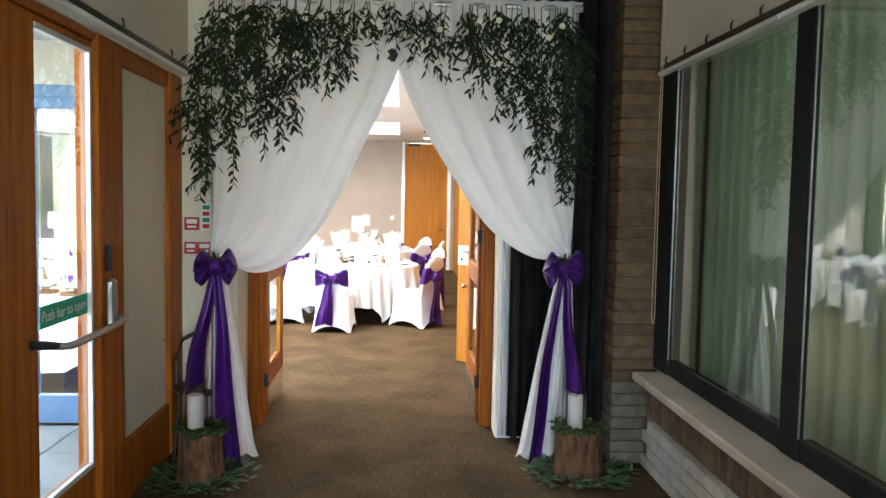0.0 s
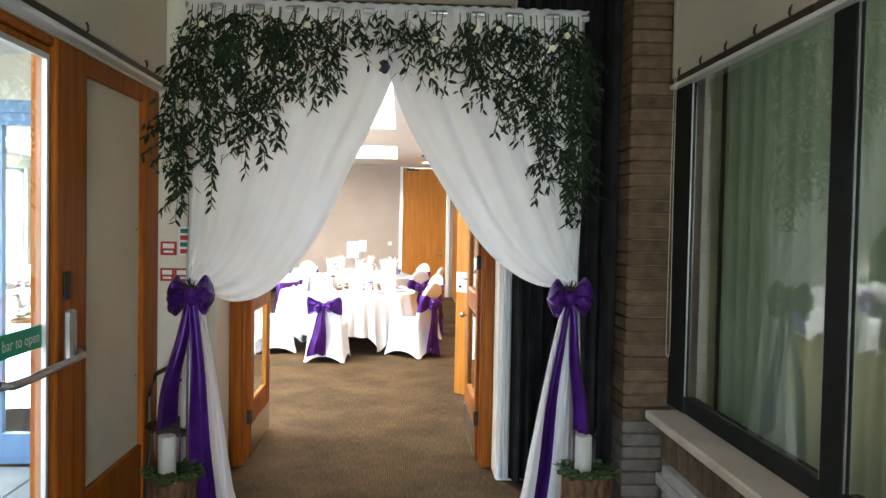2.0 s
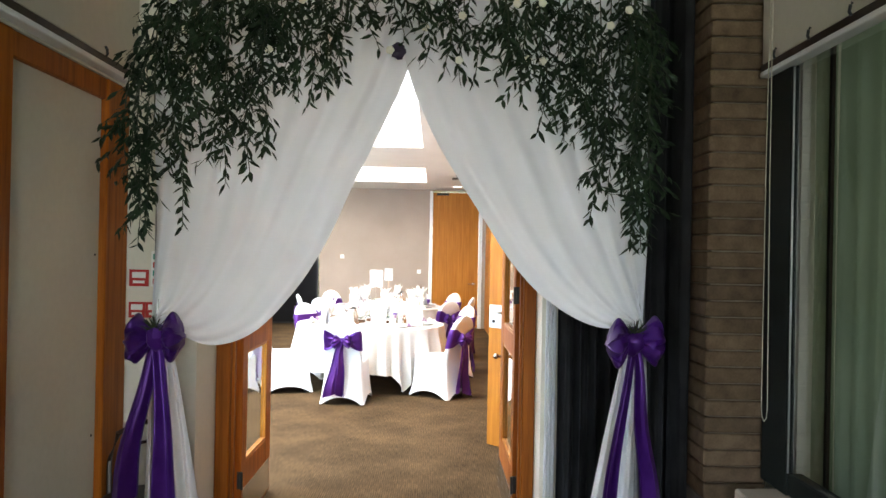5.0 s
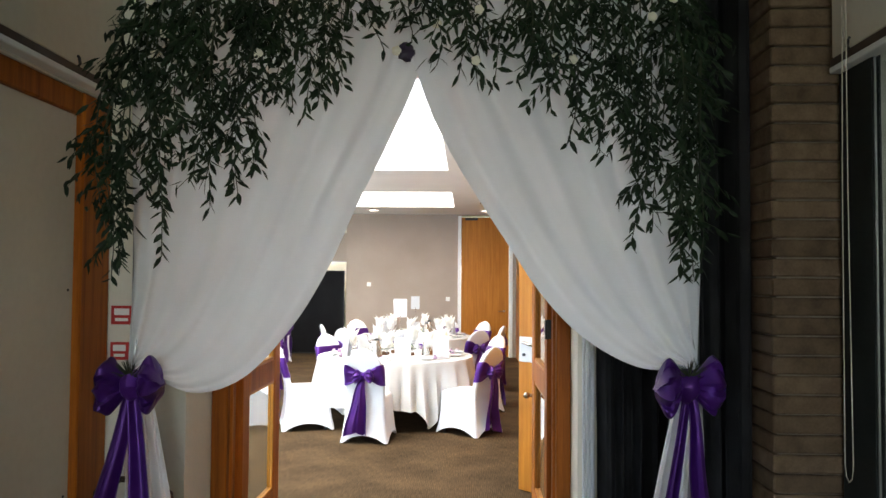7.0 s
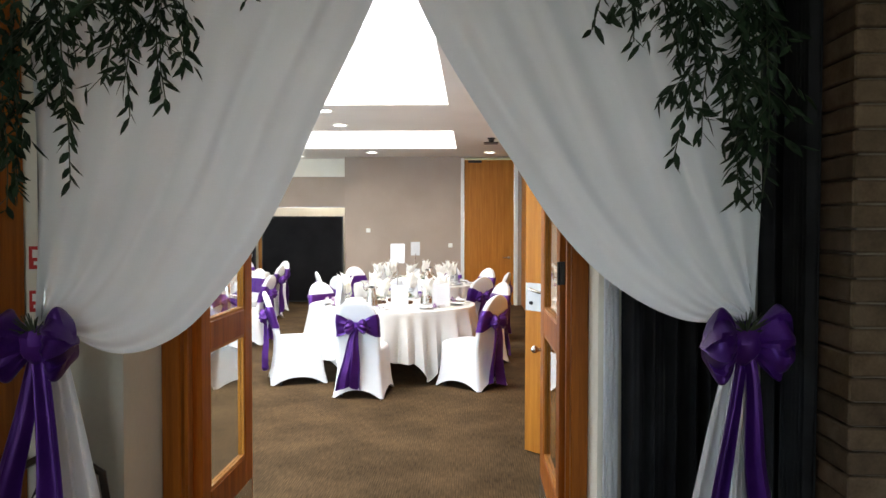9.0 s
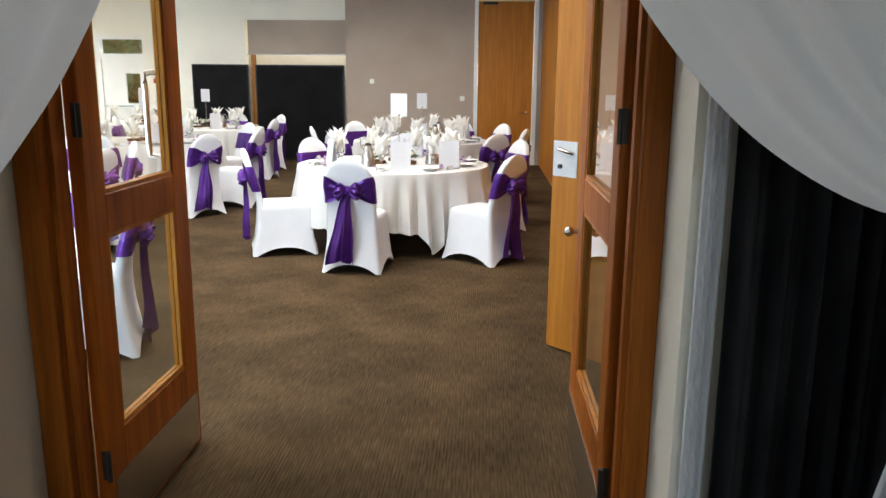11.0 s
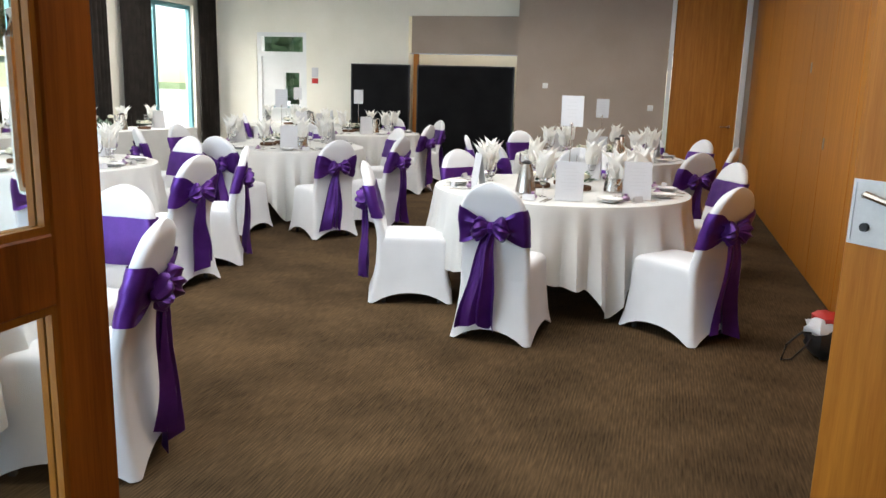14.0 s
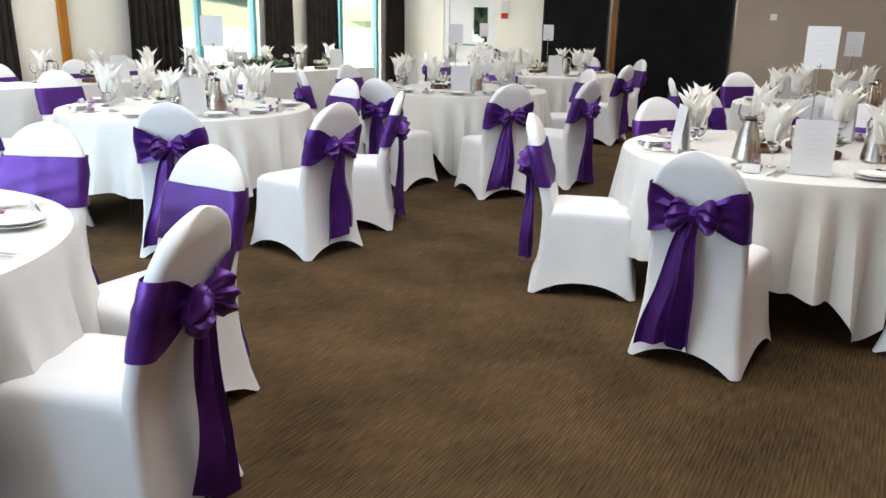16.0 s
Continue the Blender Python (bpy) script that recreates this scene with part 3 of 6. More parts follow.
for y0, y1, w in ((3.60, 3.85, 0), (2.05, 2.20, 0), (0.45, 0.56, 0)):
    part("mullion", box((1.83, y0, 0.638), (1.868, y1, 2.75), 0.006), "dark_frame", wr, smooth=False)
for y0, y1 in ((0.56, 2.05), (2.20, 3.60), (-0.6, 0.45)):
    part("frame_rail", box((1.84, y0, 0.638), (1.905, y1, 0.735), 0.006), "dark_frame", wr, smooth=False)
    part("frame_rail", box((1.84, y0, 2.66), (1.905, y1, 2.75), 0.006), "dark_frame", wr, smooth=False)
    part("bead", Geo().box((1.835, y1 - 0.006, 0.735), (1.842, y1, 2.66)).box((1.835, y0, 0.735), (1.842, y0 + 0.008, 2.66)), "grey_metal", wr, smooth=False)
    g = part("pane", box((1.848, y0, 0.735), (1.854, y1, 2.66)), "pane", wr, smooth=False)
    g.visible_shadow = False
sheer = thing("sheer_curtain", "pale green grey sheer curtains behind the corridor windows", "curtain")
for y0, y1 in ((2.20, 3.72), (3.75, 3.95), (0.58, 2.22), (-0.6, 0.6)):
    part("curtain_leaf", Geo().sheet(lambda u, v: (2.10 + 0.022 * math.sin(u * (y1 - y0) * 42) + 0.008 * math.sin(u * 23 + v * 3), y0 + u * (y1 - y0), 0.45 + v * 2.5), 110, 6), "sheer", sheer)
# dark bar added for the shade in the gap between two leaves
part("lead_edge", box((2.07, 3.725, 0.5), (2.085, 3.75, 2.95)), "dark_wood", sheer, "dark strip standing in for the gap between curtains", smooth=False)
single("wall_side_room", Geo().box((2.6, -1.0, 0), (2.7, 4.3, 3.3)).box((2.05, 3.96, 0), (2.6, 4.3, 3.3)).box((2.05, -1.0, 0), (2.6, -0.7, 3.3)), "plaster", "cream wall of the side room", "wall", kind="structure", smooth=False)
single("ceiling_side_room", box((2.05, -1.0, 2.95), (2.7, 4.3, 3.05)), "ceiling", "side room ceiling", "ceiling", kind="structure", smooth=False)
raised_blind("roller_blind", 1.85, -0.3, 2.28, 2.46, -1, "cream blind raised at the corridor window")
raised_blind("roller_blind", 1.85, 2.29, 3.84, 2.46, -1, "cream blind raised at the corridor window")
single("blind_cord", Geo().tube([(1.76, 3.66, 3.1), (1.75, 3.66, 2.0), (1.75, 3.665, 1.0), (1.75, 3.655, 0.96), (1.75, 3.635, 0.945), (1.75, 3.615, 0.96), (1.75, 3.605, 1.0), (1.75, 3.62, 2.0), (1.76, 3.64, 3.1)], 0.0019, 6), "rope", "pale beaded blind cord hanging in a loop", "cord")
pier = thing("wall_brick_pier", "buff brick pier with rounded edge beside the window", "wall", kind="structure")
part("mortar_core", box((1.60, 3.89, 0), (1.87, 4.36, 3.3)), "mortar", pier, smooth=False)

# wall between corridor and hall
we = Geo()
we.box((-1.42, 4.30, 0), (-0.88, 4.66, 3.0)).box((-8.3, 4.62, 0), (-6.9, 4.80, 3.75)).box((-1.78, 4.62, 0), (-1.42, 4.80, 3.75)).box((-6.9, 4.62, 2.42), (-1.78, 4.80, 3.75)).box((-1.42, 4.66, 0), (-0.88, 4.80, 3.0))
we.box((0.90, 4.42, 0), (1.70, 4.80, 3.0)).box((-1.42, 4.30, 3.14), (1.70, 4.80, 3.75)).box((1.70, 4.36, 0), (2.6, 4.80, 3.3))
we.box((-1.42, 4.36, 3.0), (-0.95, 4.80, 3.14)).box((0.97, 4.42, 3.0), (1.70, 4.80, 3.14))
single("wall_south", we, "plaster", "cream wall between the corridor and the hall", "wall", kind="structure", smooth=False)
df = thing("door_frame", "orange varnished pine door frame", "door frame", kind="structure")
part("jamb", box((-0.88, 4.655, 0), (-0.80, 4.805, 3.0), 0.005), "pine", df, smooth=False)
part("jamb", box((0.83, 4.655, 0), (0.90, 4.805, 3.0), 0.005), "pine", df, smooth=False)
part("head", box((-0.95, 4.64, 3.0), (0.97, 4.81, 3.14), 0.005), "dark_wood", df, "dark timber head", smooth=False)
part("stop", box((-0.80, 4.70, 0), (-0.785, 4.74, 3.0)), "pine", df, smooth=False)
part("stop", box((0.815, 4.70, 0), (0.83, 4.74, 3.0)), "pine", df, smooth=False)


def glazed_leaf(name, x0, x1, y0, y1, inner, label, lock=0.13):
    """An open glazed timber leaf standing along y, hinged at y0; inner is the side of the passage."""
    d = thing(name, label, "door", "hall doors", "structure")
    part("hinge_stile", box((x0, y0, 0.01), (x1, y0 + 0.12, 2.96), 0.004), "pine", d, smooth=False)
    part("lock_stile", box((x0, y1 - lock, 0.01), (x1, y1, 2.96), 0.004), "pine", d, smooth=False)
    a, b = y0 + 0.12, y1 - lock
    for z0, z1 in ((0.01, 0.385), (1.035, 1.165), (2.82, 2.96)):
        part("rail", box((x0, a, z0), (x1, b, z1), 0.004), "pine", d, smooth=False)
    xm = (x0 + x1) / 2
    for z0, z1 in ((0.385, 1.035), (1.165, 2.82)):
        g = part("pane", box((xm - 0.003, a, z0), (xm + 0.003, b, z1)), "pane", d, smooth=False)
        g.visible_shadow = False
        bd = Geo()
        for s in (-1, 1):
            xa, xb = sorted((xm + s * 0.004, xm + s * 0.018))
            bd.box((xa, a, z0), (xb, b, z0 + 0.014)).box((xa, a, z1 - 0.014), (xb, b, z1)).box((xa, a, z0 + 0.014), (xb, a + 0.014, z1 - 0.014)).box((xa, b - 0.014, z0 + 0.014), (xb, b, z1 - 0.014))
        part("glazing_bead", bd, "oak", d, smooth=False)
    for z in (0.25, 1.35, 2.6):
        part("hinge", Geo().lathe([(0.008, 0), (0.008, 0.10)], 10, (inner, y0 - 0.012, z)).box((min(inner, xm), y0 - 0.004, z), (max(inner, xm), y0 - 0.001, z + 0.10)), "black_metal", d)
    return d


L = glazed_leaf("door_2", -0.815, -0.77, 4.83, 5.62, -0.765, "open glazed pine hall door with pull handle")
part("pull_handle", Geo().tube([(-0.815, 5.54, 1.22), (-0.875, 5.54, 1.23), (-0.88, 5.54, 1.27), (-0.88, 5.54, 1.50), (-0.875, 5.54, 1.54), (-0.815, 5.54, 1.55)], 0.011, 8), "steel", L)
part("kick_plate", box((-0.769, 4.86, 0.03), (-0.766, 5.59, 0.24)), "steel", L, smooth=False)
Rr = glazed_leaf("door_3", 0.80, 0.845, 4.83, 5.74, 0.795, "open glazed pine hall door with round knob", 0.18)
part("knob", Geo().tube([(0.80, 5.70, 0.93), (0.775, 5.70, 0.93)], 0.011, 8).ball((0.765, 5.70, 0.93), 0.021, 10, 6), "steel", Rr)
part("edge_plate", box((0.808, 5.7405, 1.0), (0.838, 5.743, 1.6)), "grey_metal", Rr, smooth=False)
part("kick_plate", box((0.796, 4.86, 0.03), (0.799, 5.73, 0.24)), "steel", Rr, smooth=False)

# hall: folding wood partition, taupe end wall, white wall, window wall
single("wall_east_core", box((1.47, 4.80, 0), (1.62, 17.9, 3.75)), "plaster", "cream wall behind the folding partition", "wall", kind="structure", smooth=False)
fp = thing("wall_folding_partition", "oak veneered folding partition along the hall", "partition wall", kind="structure")
py = 6.95
widths = [1.02] * 10
for w in widths:
    part("panel", box((1.425, py + 0.004, 0.015), (1.468, py + w - 0.004, 2.985), 0.004), "oak", fp, smooth=False)
    py += w
part("floor_seal", box((1.435, 6.95, 0.0), (1.466, 17.15, 0.015)), "black_metal", fp, smooth=False)
for y, z in ((11.9, 1.65), (10.95, 1.05)):
    part("lock_plate", box((1.418, y, z), (1.426, y + 0.03, z + 0.09)), "grey_metal", fp, smooth=False)
pk = thing("partition_pocket_door", "oak partition store door standing ajar with recessed steel latch", "door", m=pose(0.80, 6.97, 0, 0, 0, -47))
part("leaf", box((0, 0, 0.012), (0.92, 0.045, 2.97), 0.003), "oak", pk, smooth=False)
lp = part("latch_plate", Geo().box((0.008, -0.004, 1.01), (0.178, 0.0, 1.02)).box((0.008, -0.004, 1.195), (0.178, 0.0, 1.205)).box((0.008, -0.004, 1.02), (0.018, 0.0, 1.195)).box((0.168, -0.004, 1.02), (0.178, 0.0, 1.195)).box((0.018, -0.0015, 1.02), (0.168, -0.0003, 1.195)), "satin_plate", pk, smooth=False)
part("latch_handle", Geo().tube([(0.048, -0.004, 1.158), (0.063, -0.022, 1.163), (0.135, -0.022, 1.146), (0.150, -0.004, 1.141)], 0.011, 8), "steel", lp)
part("keyhole", Geo().tube([(0.062, -0.0015, 1.065), (0.062, -0.014, 1.065)], 0.013, 10), "black_metal", lp)

single("wall_north_taupe", Geo().box((-2.16, 17.2, 0), (0.20, 17.6, 3.0)).box((1.36, 17.2, 0), (1.47, 17.6, 3.0)).box((0.20, 17.22, 2.97), (1.36, 17.6, 3.0)), "taupe", "taupe painted end wall of the hall", "wall", kind="structure", smooth=False)
nd = thing("door_4", "closed full-height oak veneered door in the taupe wall", "door", kind="structure")
part("leaf", box((0.275, 17.235, 0.008), (1.275, 17.28, 2.94), 0.003), "oak", nd, smooth=False)
part("jamb", box((0.205, 17.185, 0), (0.27, 17.30, 2.97), 0.004), "white_paint", nd, smooth=False)
part("jamb", box((1.28, 17.185, 0), (1.355, 17.30, 2.97), 0.004), "white_paint", nd, smooth=False)
hd = part("door_handle", Geo().tube([(1.18, 17.235, 0.965), (1.18, 17.18, 0.965), (1.05, 17.175, 0.965)], 0.010, 8), "steel", nd)
part("rose", Geo().ball((1.18, 17.23, 0.965), (0.026, 0.008, 0.026), 12, 6), "steel", hd)
part("closer", box((0.35, 17.19, 2.88), (0.62, 17.234, 2.93), 0.004), "black_metal", nd, smooth=False)
for n, x, z, lab in (("wall_sensor", -1.72, 1.47, "small white room sensor on the taupe wall"), ("light_switch", -0.05, 1.17, "white light switch on the taupe wall")):
    sw = thing(n, lab, "switch")
    part("plate", box((x, 17.18, z), (x + 0.085, 17.199, z + 0.085), 0.004), "white_plastic", sw, smooth=False)
    part("rocker", box((x + 0.03, 17.174, z + 0.025), (x + 0.055, 17.181, z + 0.06), 0.002), "white_plastic", sw, smooth=False)

wn2 = Geo()
wn2.box((-8.0, 17.6, 0), (-7.09, 17.8, 3.0)).box((-6.09, 17.6, 0), (-4.15, 17.8, 3.0)).box((-7.09, 17.6, 2.33), (-6.09, 17.8, 3.0))
wn2.box((-4.15, 17.6, 2.62), (-2.16, 17.8, 3.0)).box((-4.15, 18.1, 0), (-2.16, 18.2, 3.0)).box((-2.16, 17.6, 0), (-2.10, 18.2, 3.0)).box((-4.15, 17.8, 0), (-4.09, 18.1, 3.0))
single("wall_north", wn2, "white_wall", "white painted end wall with serving hatch recess", "wall", kind="structure", smooth=False)
sh = thing("hatch_shutter", "taupe roller shutter box over the serving hatch", "shutter")
part("box_front", box((-4.08, 17.54, 2.0), (-2.17, 17.62, 2.62), 0.006), "taupe", sh, smooth=False)
part("edge", box((-4.10, 17.53, 1.985), (-2.165, 17.63, 2.0)), "grey_metal", sh, smooth=False)
for x0, x1 in ((-5.11, -4.03), (-3.9, -2.22)):
    sc = thing("display_screen", "black felt folding screen standing by the hatch", "screen", "folding screens")
    part("felt_panel", box((x0 + 0.02, 17.33, 0.06), (x1 - 0.02, 17.36, 1.78)), "black_board", sc, smooth=False)
    part("edge_frame", Geo().box((x0, 17.325, 0.03), (x0 + 0.02, 17.365, 1.80)).box((x1 - 0.02, 17.325, 0.03), (x1, 17.365, 1.80)).box((x0 + 0.02, 17.325, 1.78), (x1 - 0.02, 17.365, 1.80)).box((x0 + 0.02, 17.325, 0.03), (x1 - 0.02, 17.365, 0.06)), "black_metal", sc, smooth=False)
    for x in (x0 + 0.1, x1 - 0.1):
        part("foot", box((x - 0.02, 17.2, 0.0), (x + 0.02, 17.5, 0.03), 0.004), "black_metal", sc, smooth=False)
single("hatch_post", box((-4.0, 17.42, 0), (-3.92, 17.50, 1.985), 0.004), "oak", "oak post between the black screens", "post", smooth=False)
ed = thing("door_5", "white exit door with a glass light and a fanlight over", "door", kind="structure")
fr = Geo()
fr.box((-7.09, 17.62, 0), (-7.0, 17.74, 2.33)).box((-6.17, 17.62, 0), (-6.09, 17.74, 2.33)).box((-7.0, 17.62, 2.26), (-6.17, 17.74, 2.33)).box((-7.0, 17.62, 1.90), (-6.17, 17.74, 1.99))
part("frame", fr, "white_paint", ed, smooth=False)
part("leaf", Geo().box((-7.0, 17.65, 0.01), (-6.55, 17.70, 1.90)).box((-6.55, 17.65, 0.01), (-6.26, 17.70, 1.05)).box((-6.26, 17.65, 0.01), (-6.17, 17.70, 1.90)).box((-6.55, 17.65, 1.62), (-6.26, 17.70, 1.90)), "white_paint", ed, smooth=False)
for a, b in (((-7.0, 17.68, 1.99), (-6.17, 17.685, 2.26)), ((-6.55, 17.672, 1.05), (-6.26, 17.678, 1.62))):
    g = part("pane", box(a, b), "pane", ed, smooth=False)
    g.visible_shadow = False
part("push_bar", Geo().tube([(-6.95, 17.65, 1.0), (-6.95, 17.58, 1.0), (-6.25, 17.58, 1.0), (-6.25, 17.65, 1.0)], 0.014, 8), "teal_frame", ed, "teal push bar")
es = thing("exit_notice", "small red and white notices beside the exit door", "sign")
part("notice", box((-5.98, 17.588, 1.55), (-5.86, 17.599, 1.72)), "paper", es, smooth=False)
part("notice", box((-5.98, 17.588, 1.44), (-5.86, 17.599, 1.53)), "red", es, "red notice", smooth=False)

ww = Geo()
edges = [4.8] + [v for w in WINDOWS for v in w] + [17.6]
for i in range(0, len(edges), 2):
    ww.box((-8.2, edges[i], 0), (-8.0, edges[i + 1], 3.75))
for y0, y1 in WINDOWS:
    ww.box((-8.2, y0, 2.72), (-8.0, y1, 3.75)).box((-8.2, y0, 0), (-8.0, y1, 0.06))
single("wall_west", ww, "white_wall", "white wall with tall windows along the hall", "wall", kind="structure", smooth=False)
for k, (y0, y1) in enumerate(WINDOWS):
    wi = thing("window_%d" % (k + 2), "tall teal-framed hall window onto the garden", "window", kind="structure")
    post_y = y0 + 0.45 if k < 2 else y0 + 0.3
    fr = Geo().box((-8.14, y0, 0.06), (-8.06, y0 + 0.05, 2.72)).box((-8.14, y1 - 0.05, 0.06), (-8.06, y1, 2.72)).box((-8.14, y0 + 0.05, 2.65), (-8.06, y1 - 0.05, 2.72)).box((-8.14, y0 + 0.05, 0.06), (-8.06, y1 - 0.05, 0.13))
    part("window_frame", fr, "teal_frame", wi, smooth=False)
    part("mullion", box((-8.14, post_y, 0.13), (-8.06, post_y + 0.07, 2.65), 0.004), "teal_frame", wi, smooth=False)
    for a, b in ((y0 + 0.05, post_y), (post_y + 0.07, y1 - 0.05)):
        g = part("pane", box((-8.103, a, 0.13), (-8.097, b, 2.65)), "pane", wi, smooth=False)
        g.visible_shadow = False
    cu = thing("curtain_pair", "dark brown floor-length curtains drawn back", "curtain", "hall curtains")
    for a, b in ((y0 - 0.76, y0 + 0.02), (y1 - 0.02, y1 + (0.60 if k < 2 else 0.58))):
        part("curtain", Geo().sheet(lambda u, v: (-7.90 + 0.035 * math.sin(u * 44 + 0.6 * math.sin(v * 3)) * (0.7 + 0.3 * v), a + u * (b - a) + 0.012 * math.sin(v * 5 + u * 9), 2.92 - 2.86 * v), 72, 10), "brown_drape", cu)
    part("track", box((-7.96, y0 - 0.80, 2.92), (-7.86, y1 + 0.59, 2.97)), "white_paint", cu, smooth=False)
single("wall_pilaster", box((-7.995, 10.89, 0), (-7.95, 10.99, 3.0), 0.004), "oak", "oak cover strip on the window wall", "trim", kind="structure", smooth=False)

# courtyard beyond the exit door, with the hall's outer blue doors
bd = thing("door_6", "grey blue glazed outer doors of the hall", "door", kind="structure")
part("frame", Geo().box((-6.9, 4.64, 0), (-6.7, 4.76, 2.42)).box((-1.9, 4.64, 0), (-1.78, 4.76, 2.42)).box((-6.7, 4.64, 2.34), (-1.9, 4.76, 2.42)), "blue_frame", bd, smooth=False)
# the six western leaves are added, widening the doors to admit daylight
for a, b in [(-6.7 + 0.6 * k, -6.1 + 0.6 * k) for k in range(8)]:
    part("leaf", Geo().box((a, 4.66, 0.02), (a + 0.13, 4.72, 2.34)).box((b - 0.13, 4.66, 0.02), (b, 4.72, 2.34)).box((a + 0.13, 4.66, 2.26), (b - 0.13, 4.72, 2.34)).box((a + 0.13, 4.66, 0.02), (b - 0.13, 4.72, 0.22)), "blue_frame", bd, smooth=False)
    g = part("pane", box((a + 0.13, 4.687, 0.22), (b - 0.13, 4.693, 2.26)), "pane", bd, smooth=False)
    g.visible_shadow = False
single("canopy", Geo().box((-4.2, 3.75, 2.72), (-1.42, 4.62, 2.86)).box((-4.2, 3.66, 2.66), (-1.42, 3.75, 2.92)), "render_wall", "pale canopy over the courtyard doors", "canopy", kind="structure", smooth=False)
single("wall_courtyard", Geo().box((-8.2, 1.0, 0), (-8.0, 4.62, 3.3)).box((-8.2, -5.2, 0), (-8.0, -2.0, 3.3)), "render_wall", "pale rendered courtyard wall", "wall", kind="structure", smooth=False)
pv = thing("courtyard_paving", "pale concrete slab paving", "paving", kind="structure")
for i in range(9):
    for j in range(10):
        if -4.6 + 0.6 * j > 5:
            continue
        x, y = -1.44 - 0.6 * (i + 1), -1.4 + 0.6 * j
        part("slab", box((x + 0.005, y + 0.005, 0.002), (x + 0.595, y + 0.595, 0.02), 0.004), "court_slab", pv, smooth=False)
single("ground", box((-400, -400, -0.6), (400, 400, -0.14)), "grass", "mown grass round the building", "ground", kind="structure", smooth=False)
single("terrace", box((-74.0, -40, -0.13), (-8.25, 110, -0.03)), "paving", "pale sunlit terrace outside the windows", "paving", kind="structure", smooth=False)
single("terrace", box((-9.5, 18.25, -0.13), (-1, 24, -0.03)), "paving", "pale terrace beyond the exit door", "paving", kind="structure", smooth=False)
bank = Geo().sheet(lambda u, v: (-74 - 14 * u, -40 + 150 * v, -0.10 + 4.0 * smoothstep(0, 1, u) + 0.1 * noise.noise(Vector((u * 6, v * 20, 0)))), 20, 60)
# the bank's sun glare is put into its grass colour
single("garden_bank", bank, "sunlit_grass", "grassy bank rising behind the terrace", "ground", kind="structure")


def tree(x, y, h, seed, z=0.3):
    rnd = random.Random(seed)
    t = thing("tree", "broadleaf garden tree in full leaf", "tree", "garden trees", m=pose(x, y, z))
    tr = Geo().tube([(0, 0, 0), (0.05, 0.03, h * 0.3), (-0.05, 0.08, h * 0.7)], [0.16, 0.12, 0.05], 8)
    for k in range(6):
        a = k * 1.1 + rnd.random()
        tr.tube([(0, 0.03, h * (0.25 + 0.06 * k)), (math.cos(a) * h * 0.12, math.sin(a) * h * 0.12, h * (0.42 + 0.05 * k)), (math.cos(a) * h * 0.25, math.sin(a) * h * 0.25, h * (0.52 + 0.06 * k))], [0.06, 0.04, 0.015], 6)
    part("trunk", tr, "bark", t)
    cr = Geo()
    for k in range(6500):
        d = Vector((rnd.gauss(0, 1), rnd.gauss(0, 1), rnd.gauss(0, 1))).normalized()
        r = h * 0.34 * (0.45 + 0.6 * rnd.random()) * (1 + 0.35 * noise.noise(d * 2 + Vector((seed, 0, 0))))
        c = Vector((d.x * r * 0.95, d.y * r * 0.95, h * 0.44 + d.z * r * 1.2))
        u = Vector((rnd.gauss(0, 1), rnd.gauss(0, 1), rnd.gauss(0, 1))).normalized() * 0.42
        w = u.cross(d).normalized() * 0.24
        n = len(cr.v)
        cr.v += [tuple(c - u), tuple(c - w), tuple(c + u), tuple(c + w)]
        cr.f.append([n, n + 1, n + 2, n + 3])
    part("crown", cr, "garden_leaf", t, smooth=False)


for k in range(13):
    tree(-89 - (k % 3) * 3, 8 + 7.5 * k, 13 + (k * 37 % 5) * 1.0, k, 3.6)
for k in range(4):
    tree(-10 + 2.6 * k, 27 + (k % 2), 6.5, 40 + k)

# ---- lamps and fittings on the ceiling ----
def downlight(x, y):
    d = thing("downlight", "round recessed ceiling downlight, lit", "ceiling light", "ceiling downlights", m=pose(x, y, 3.0))
    part("rim", Geo().rings([[(r * math.cos(a * math.pi / 12), r * math.sin(a * math.pi / 12), z) for a in range(24)] for r, z in ((0.115, -0.001), (0.115, -0.012), (0.095, -0.014), (0.09, -0.003))], cap=False), "white_plastic", d)
    part("lamp", Geo().lathe([(0.09, -0.004), (0.09, -0.002)], 24), "lamp", d, "glowing lamp")
    return d


first = downlight(-1.37, 10.84)
for x, y in ((0.74, 10.86), (-1.4, 12.17), (0.76, 12.24), (-3.0, 16.9), (-1.47, 16.16), (0.76, 16.2), (-3.5, 10.84), (-3.5, 12.17), (-5.6, 16.6), (-7.2, 16.6)):
    copy_thing(first, pose(x, y, 3.0))
sd = thing("smoke_detector", "dark ceiling detector on a short stem", "detector", m=pose(0.73, 13.83, 3.0))
part("base", Geo().lathe([(0.06, 0), (0.06, -0.02), (0.03, -0.03)], 16), "black_metal", sd)
part("head", Geo().lathe([(0.04, -0.03), (0.05, -0.045), (0.03, -0.07)], 16), "black_metal", sd)
single("ceiling_vent", box((0.62, 14.4, 2.985), (0.86, 14.7, 2.999), 0.004), "black_metal", "small dark ceiling vent", "vent", smooth=False)


